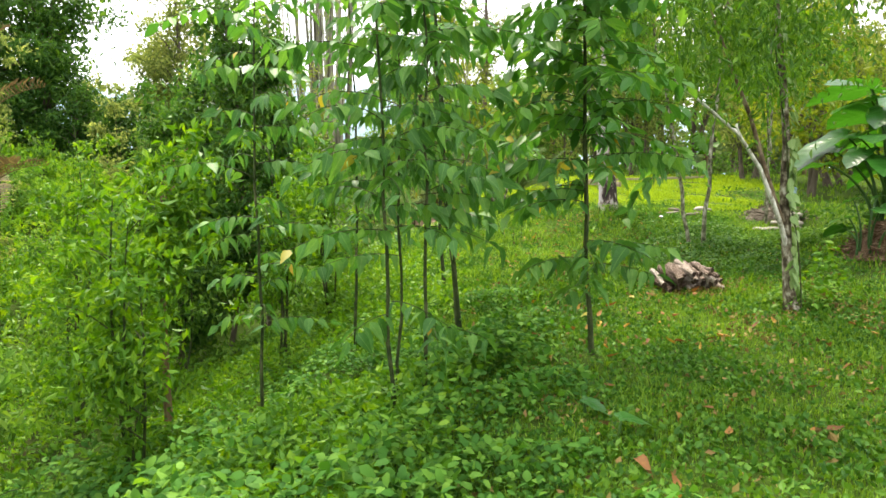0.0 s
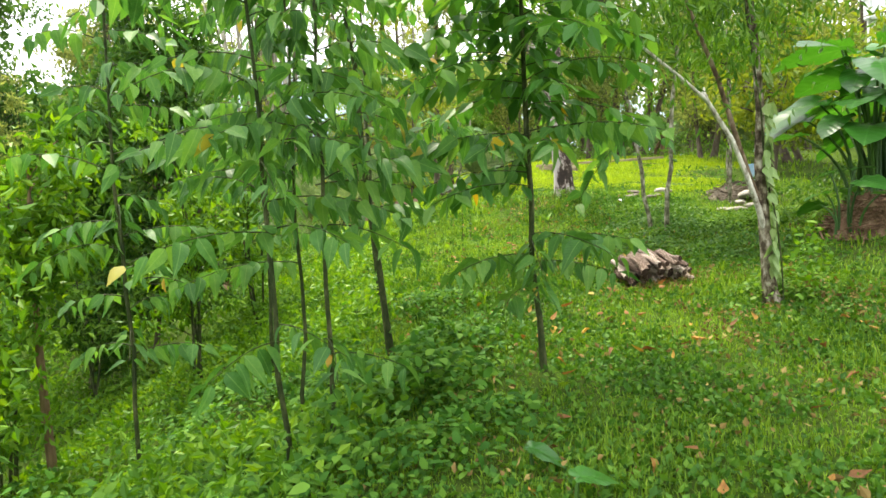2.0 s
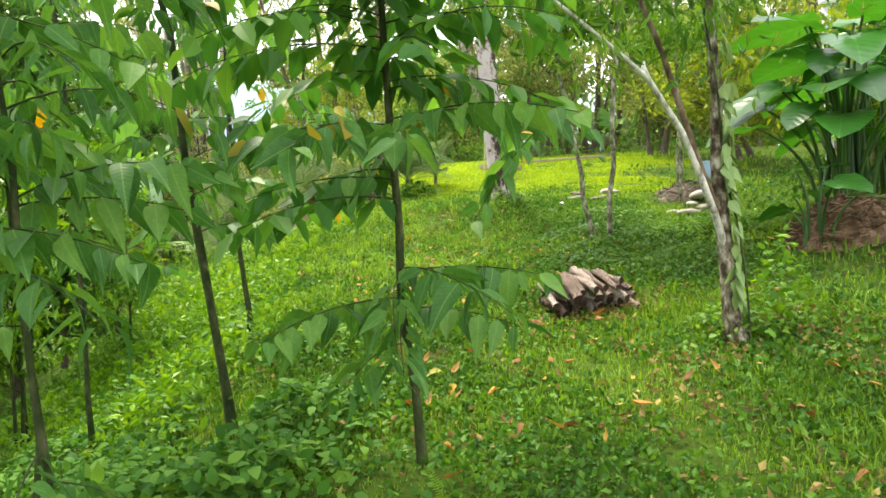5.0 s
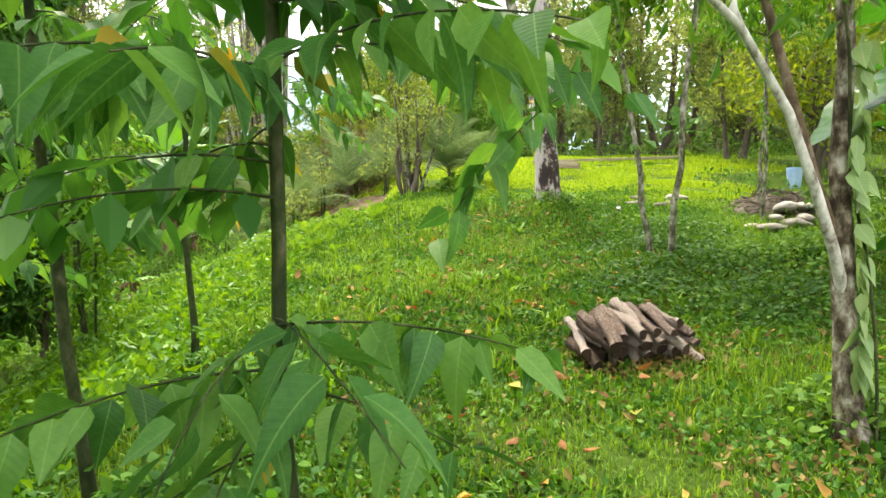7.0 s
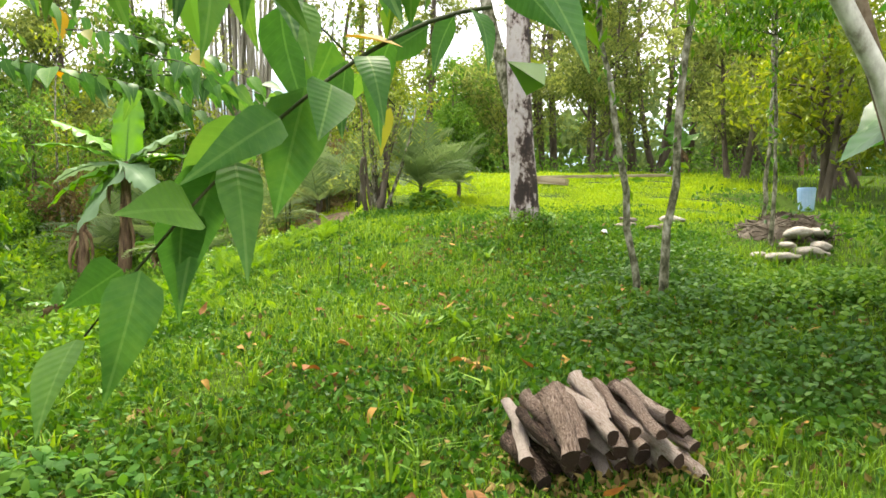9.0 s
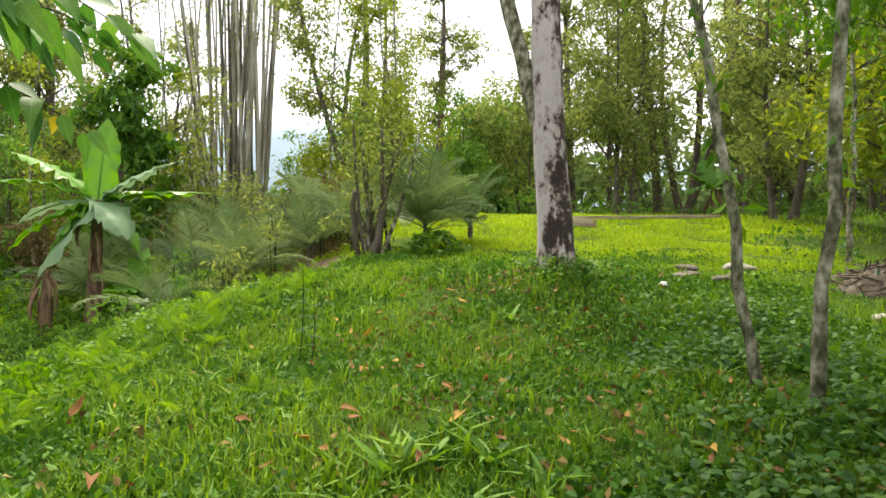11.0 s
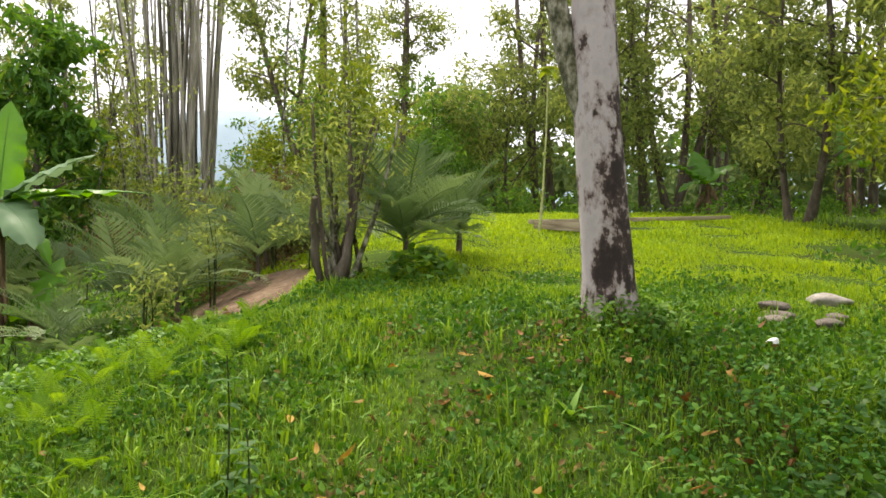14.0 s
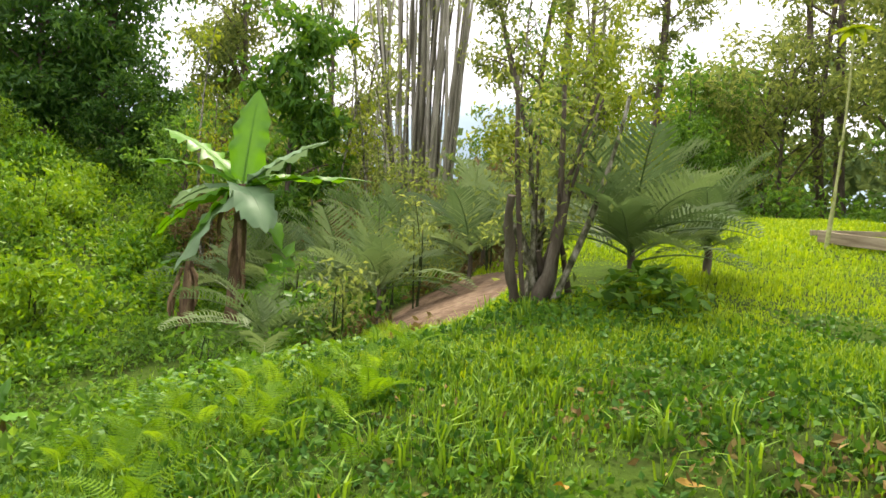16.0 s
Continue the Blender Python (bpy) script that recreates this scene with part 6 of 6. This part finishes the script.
def undergrowth(name, n, x0, x1, y0, y1, size, height, material, seed, label, thresh=-0.2, scale=0.6, oval=False):
    rng = np.random.default_rng(seed)
    x, y = rng.uniform(x0, x1, n), rng.uniform(y0, y1, n)
    p = patchy(x, y, scale, seed * 0.37)
    edge = np.minimum(np.minimum(x - x0, x1 - x), np.minimum(y - y0, y1 - y))
    keep = (p > thresh + rng.uniform(-0.15, 0.15, n)) & ~bare_earth(x, y) & (rng.uniform(0, 0.25 * min(x1 - x0, 3.5), n) < edge + 0.4 * p)
    x, y, p = x[keep], y[keep], p[keep]
    z = ground_z(x, y) + np.maximum(0.02, height * (0.35 + 1.1 * p)) * np.sqrt(rng.uniform(0, 1, len(x)))
    at, ln = np.stack([x, y, z], -1), size * rng.uniform(0.5, 1.4, len(x))
    me = (round_leaves(Geo(), at, ln, rng) if oval else leaf_cloud(Geo(), at, ln, rng, 0.1, 0.5)).mesh(name, material, oval)
    return tagged(new(name, me), label, "undergrowth", kind="stuff")


undergrowth("undergrowth", 62000, -9.5, 0.6, 1.6, 13.5, 0.085, 0.5, M_WEED, 431, "dense low leafy weeds on the slope below the saplings", -0.35)
undergrowth("undergrowth", 21000, -2.4, 1.6, 3.7, 10.5, 0.066, 0.28, M_BROAD, 432, "low dark broad-leaved weeds around the saplings", -0.2, 1.2, True)
undergrowth("undergrowth", 19000, -4.4, 0.5, 2.9, 8.4, 0.08, 0.75, M_BROAD, 440, "waist-high broad-leaved weeds in the thicket", -0.05, 1.0, True)
undergrowth("undergrowth", 6000, -3.0, 0.6, 3.6, 6.8, 0.055, 0.45, M_WEED, 441, "light green bushy weeds at the edge of the thicket", 0.15, 1.3, True)
undergrowth("undergrowth", 45000, -9.0, -1.2, 12.0, 32.0, 0.12, 0.55, M_MID, 433, "weedy undergrowth filling the hollow", -0.1)
undergrowth("undergrowth", 90000, -30.0, -7.0, 12.0, 38.0, 0.17, 0.75, M_WEED, 434, "bright green weeds and low crops covering the hillside", -0.45, 1.0)
undergrowth("undergrowth", 40000, -28.0, -7.0, 14.0, 37.0, 0.15, 1.1, M_WEED_LIGHT, 438, "lighter yellow-green weeds on the hillside", 0.0, 1.3)
undergrowth("undergrowth", 9000, -3.6, 0.2, 19.0, 27.0, 0.11, 0.4, M_BROWN_LEAF, 439, "dry brown stalks and dead leaves in the hollow", 0.0, 0.9)
undergrowth("undergrowth", 12000, -6.0, 1.2, 26.0, 40.0, 0.16, 1.6, M_OLIVE, 435, "tangled olive undergrowth behind the hollow", -0.2)
undergrowth("undergrowth", 14000, 4.0, 30.0, 29.0, 36.0, 0.15, 1.1, M_MID, 436, "shaded undergrowth at the wood edge", -0.15)
# M_DARK leaves put the shade behind the plant into the colour
undergrowth("undergrowth", 7000, 7.0, 16.0, 11.0, 20.0, 0.11, 0.7, M_DARK, 437, "undergrowth behind the elephant-ear plant, shade put into its dark leaf colour", -0.1)


def weed_patch(x, y, r, n, size, height, seed, material, label):
    rng = np.random.default_rng(seed)
    px, py = x + rng.normal(size=n) * r * 0.5, y + rng.normal(size=n) * r * 0.5
    fall = np.exp(-((px - x) ** 2 + (py - y) ** 2) / (r * r))
    pos = np.stack([px, py, ground_z(px, py) + 0.02 + height * fall * np.sqrt(rng.uniform(0, 1, n))], -1)
    tagged(new("weed_patch", round_leaves(Geo(), pos, size * 0.85 * rng.uniform(0.5, 1.3, n), rng, 0.0, 0.62).mesh("weed_patch", material)), label, "weeds", kind="stuff")


weed_patch(0.75, 7.2, 0.55, 900, 0.10, 0.40, 470, M_BROAD, "dark broad-leaved weeds at the foot of the young trees")
weed_patch(0.95, 8.1, 0.45, 500, 0.09, 0.30, 471, M_BROAD, "dark broad-leaved weeds at the foot of the young trees")
weed_patch(4.1, 8.75, 0.30, 420, 0.07, 0.30, 472, M_MID, "leafy weeds around the foot of the vine tree")
weed_patch(4.45, 8.7, 0.25, 220, 0.09, 0.75, 473, M_WEED, "light green weed shoots beside the vine tree")
weed_patch(3.85, 16.2, 0.55, 700, 0.06, 0.18, 474, M_MID, "leafy weeds around the foot of the old tree")
weed_patch(5.5, 12.0, 0.9, 1800, 0.07, 0.25, 475, M_MID, "dark low weeds in the shade of the elephant-ear plant")
# dark leaves on these five patches: dark weeds plus shade put into the colour
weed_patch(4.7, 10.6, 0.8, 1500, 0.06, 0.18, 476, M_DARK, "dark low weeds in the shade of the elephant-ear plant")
weed_patch(4.6, 11.9, 0.8, 1300, 0.07, 0.20, 478, M_DARK, "dark low weeds below the slim trees, coloured darker for the shade")
weed_patch(3.9, 11.4, 0.6, 800, 0.06, 0.14, 479, M_DARK, "dark low weeds below the slim trees, coloured darker for the shade")
weed_patch(4.7, 13.7, 0.9, 1700, 0.075, 0.22, 483, M_DARK, "dark low weeds between the slim trees and the stones, coloured darker for the shade")
weed_patch(5.3, 14.7, 0.9, 1500, 0.075, 0.24, 484, M_DARK, "dark low weeds between the slim trees and the stones, coloured darker for the shade")
weed_patch(4.2, 14.9, 0.8, 1000, 0.06, 0.14, 485, M_BROAD, "low leafy weeds on the lawn below the stones")
weed_patch(-0.6, 18.6, 1.0, 1600, 0.07, 0.22, 480, M_WEED, "light leafy weeds at the edge of the lawn")
weed_patch(0.2, 19.2, 0.8, 1200, 0.06, 0.18, 481, M_WEED, "light leafy weeds at the edge of the lawn")
weed_patch(-1.4, 17.8, 1.0, 1600, 0.08, 0.30, 482, M_WEED, "light leafy weeds at the edge of the lawn")
weed_patch(2.4, 19.2, 0.5, 260, 0.16, 0.35, 477, M_MID, "broad grey-green weeds below the palm")
taro(1.31, 5.85, 53, 1, 0.12, 0.18, "low young elephant-ear plant with bright flat leaves", 0.5)
taro(1.46, 5.44, 55, 1, 0.12, 0.18, "low young elephant-ear plant with bright flat leaves", 0.5)


def far_woods():
    rng = np.random.default_rng(450)
    g = Geo()
    cs, hs = [], []
    for i in range(520):
        a = rng.uniform(-1.15, 1.0)
        d = rng.uniform(46, 62)
        top = 7.5 + 2.0 * noise.noise((a * 6, 0, 0)) + (3.0 if a > 0.16 else 0) + (-4.0 if -0.80 < a < -0.66 else 0) + (1.5 if a < -0.8 else 0)
        top *= 0.62 if -0.40 < a < -0.05 else 1.0
        cs.append((2 + math.sin(a) * d, 10 + math.cos(a) * d, 2.0 + rng.uniform(-2, top)))
        hs.append(rng.uniform(0.8, 1.7))
    cs, hs = np.array(cs), np.array(hs)
    n = 44000
    k = rng.integers(len(cs), size=n)
    pos = cs[k] + rng.normal(size=(n, 3)) * hs[k][:, None] * [0.8, 0.8, 0.6]
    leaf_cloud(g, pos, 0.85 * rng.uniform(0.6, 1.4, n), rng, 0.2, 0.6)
    tagged(new("far_woods", g.mesh("far_woods", M_HAZE, False)), "far woodland edge of mixed green crowns, haze painted into the leaf colour", "woods", kind="stuff")


far_woods()


def back_woods():
    """Plain belt of trees added behind the walk, out of view, to close the garden for reflections."""
    rng = np.random.default_rng(460)
    cs = []
    for i in range(160):
        a = rng.uniform(1.5, 4.7)
        d = rng.uniform(14, 22)
        cs.append((2 + math.sin(a) * d, 8 + math.cos(a) * d, rng.uniform(0, 6)))
    cs = np.array(cs)
    n = 9000
    pos = cs[rng.integers(len(cs), size=n)] + rng.normal(size=(n, 3)) * 1.0
    tagged(new("back_woods", leaf_cloud(Geo(), pos, 0.45 * rng.uniform(0.6, 1.4, n), rng).mesh("back_woods", M_MID, False)), "added belt of leafy trees behind the walk, out of view", "woods", kind="stuff")


back_woods()
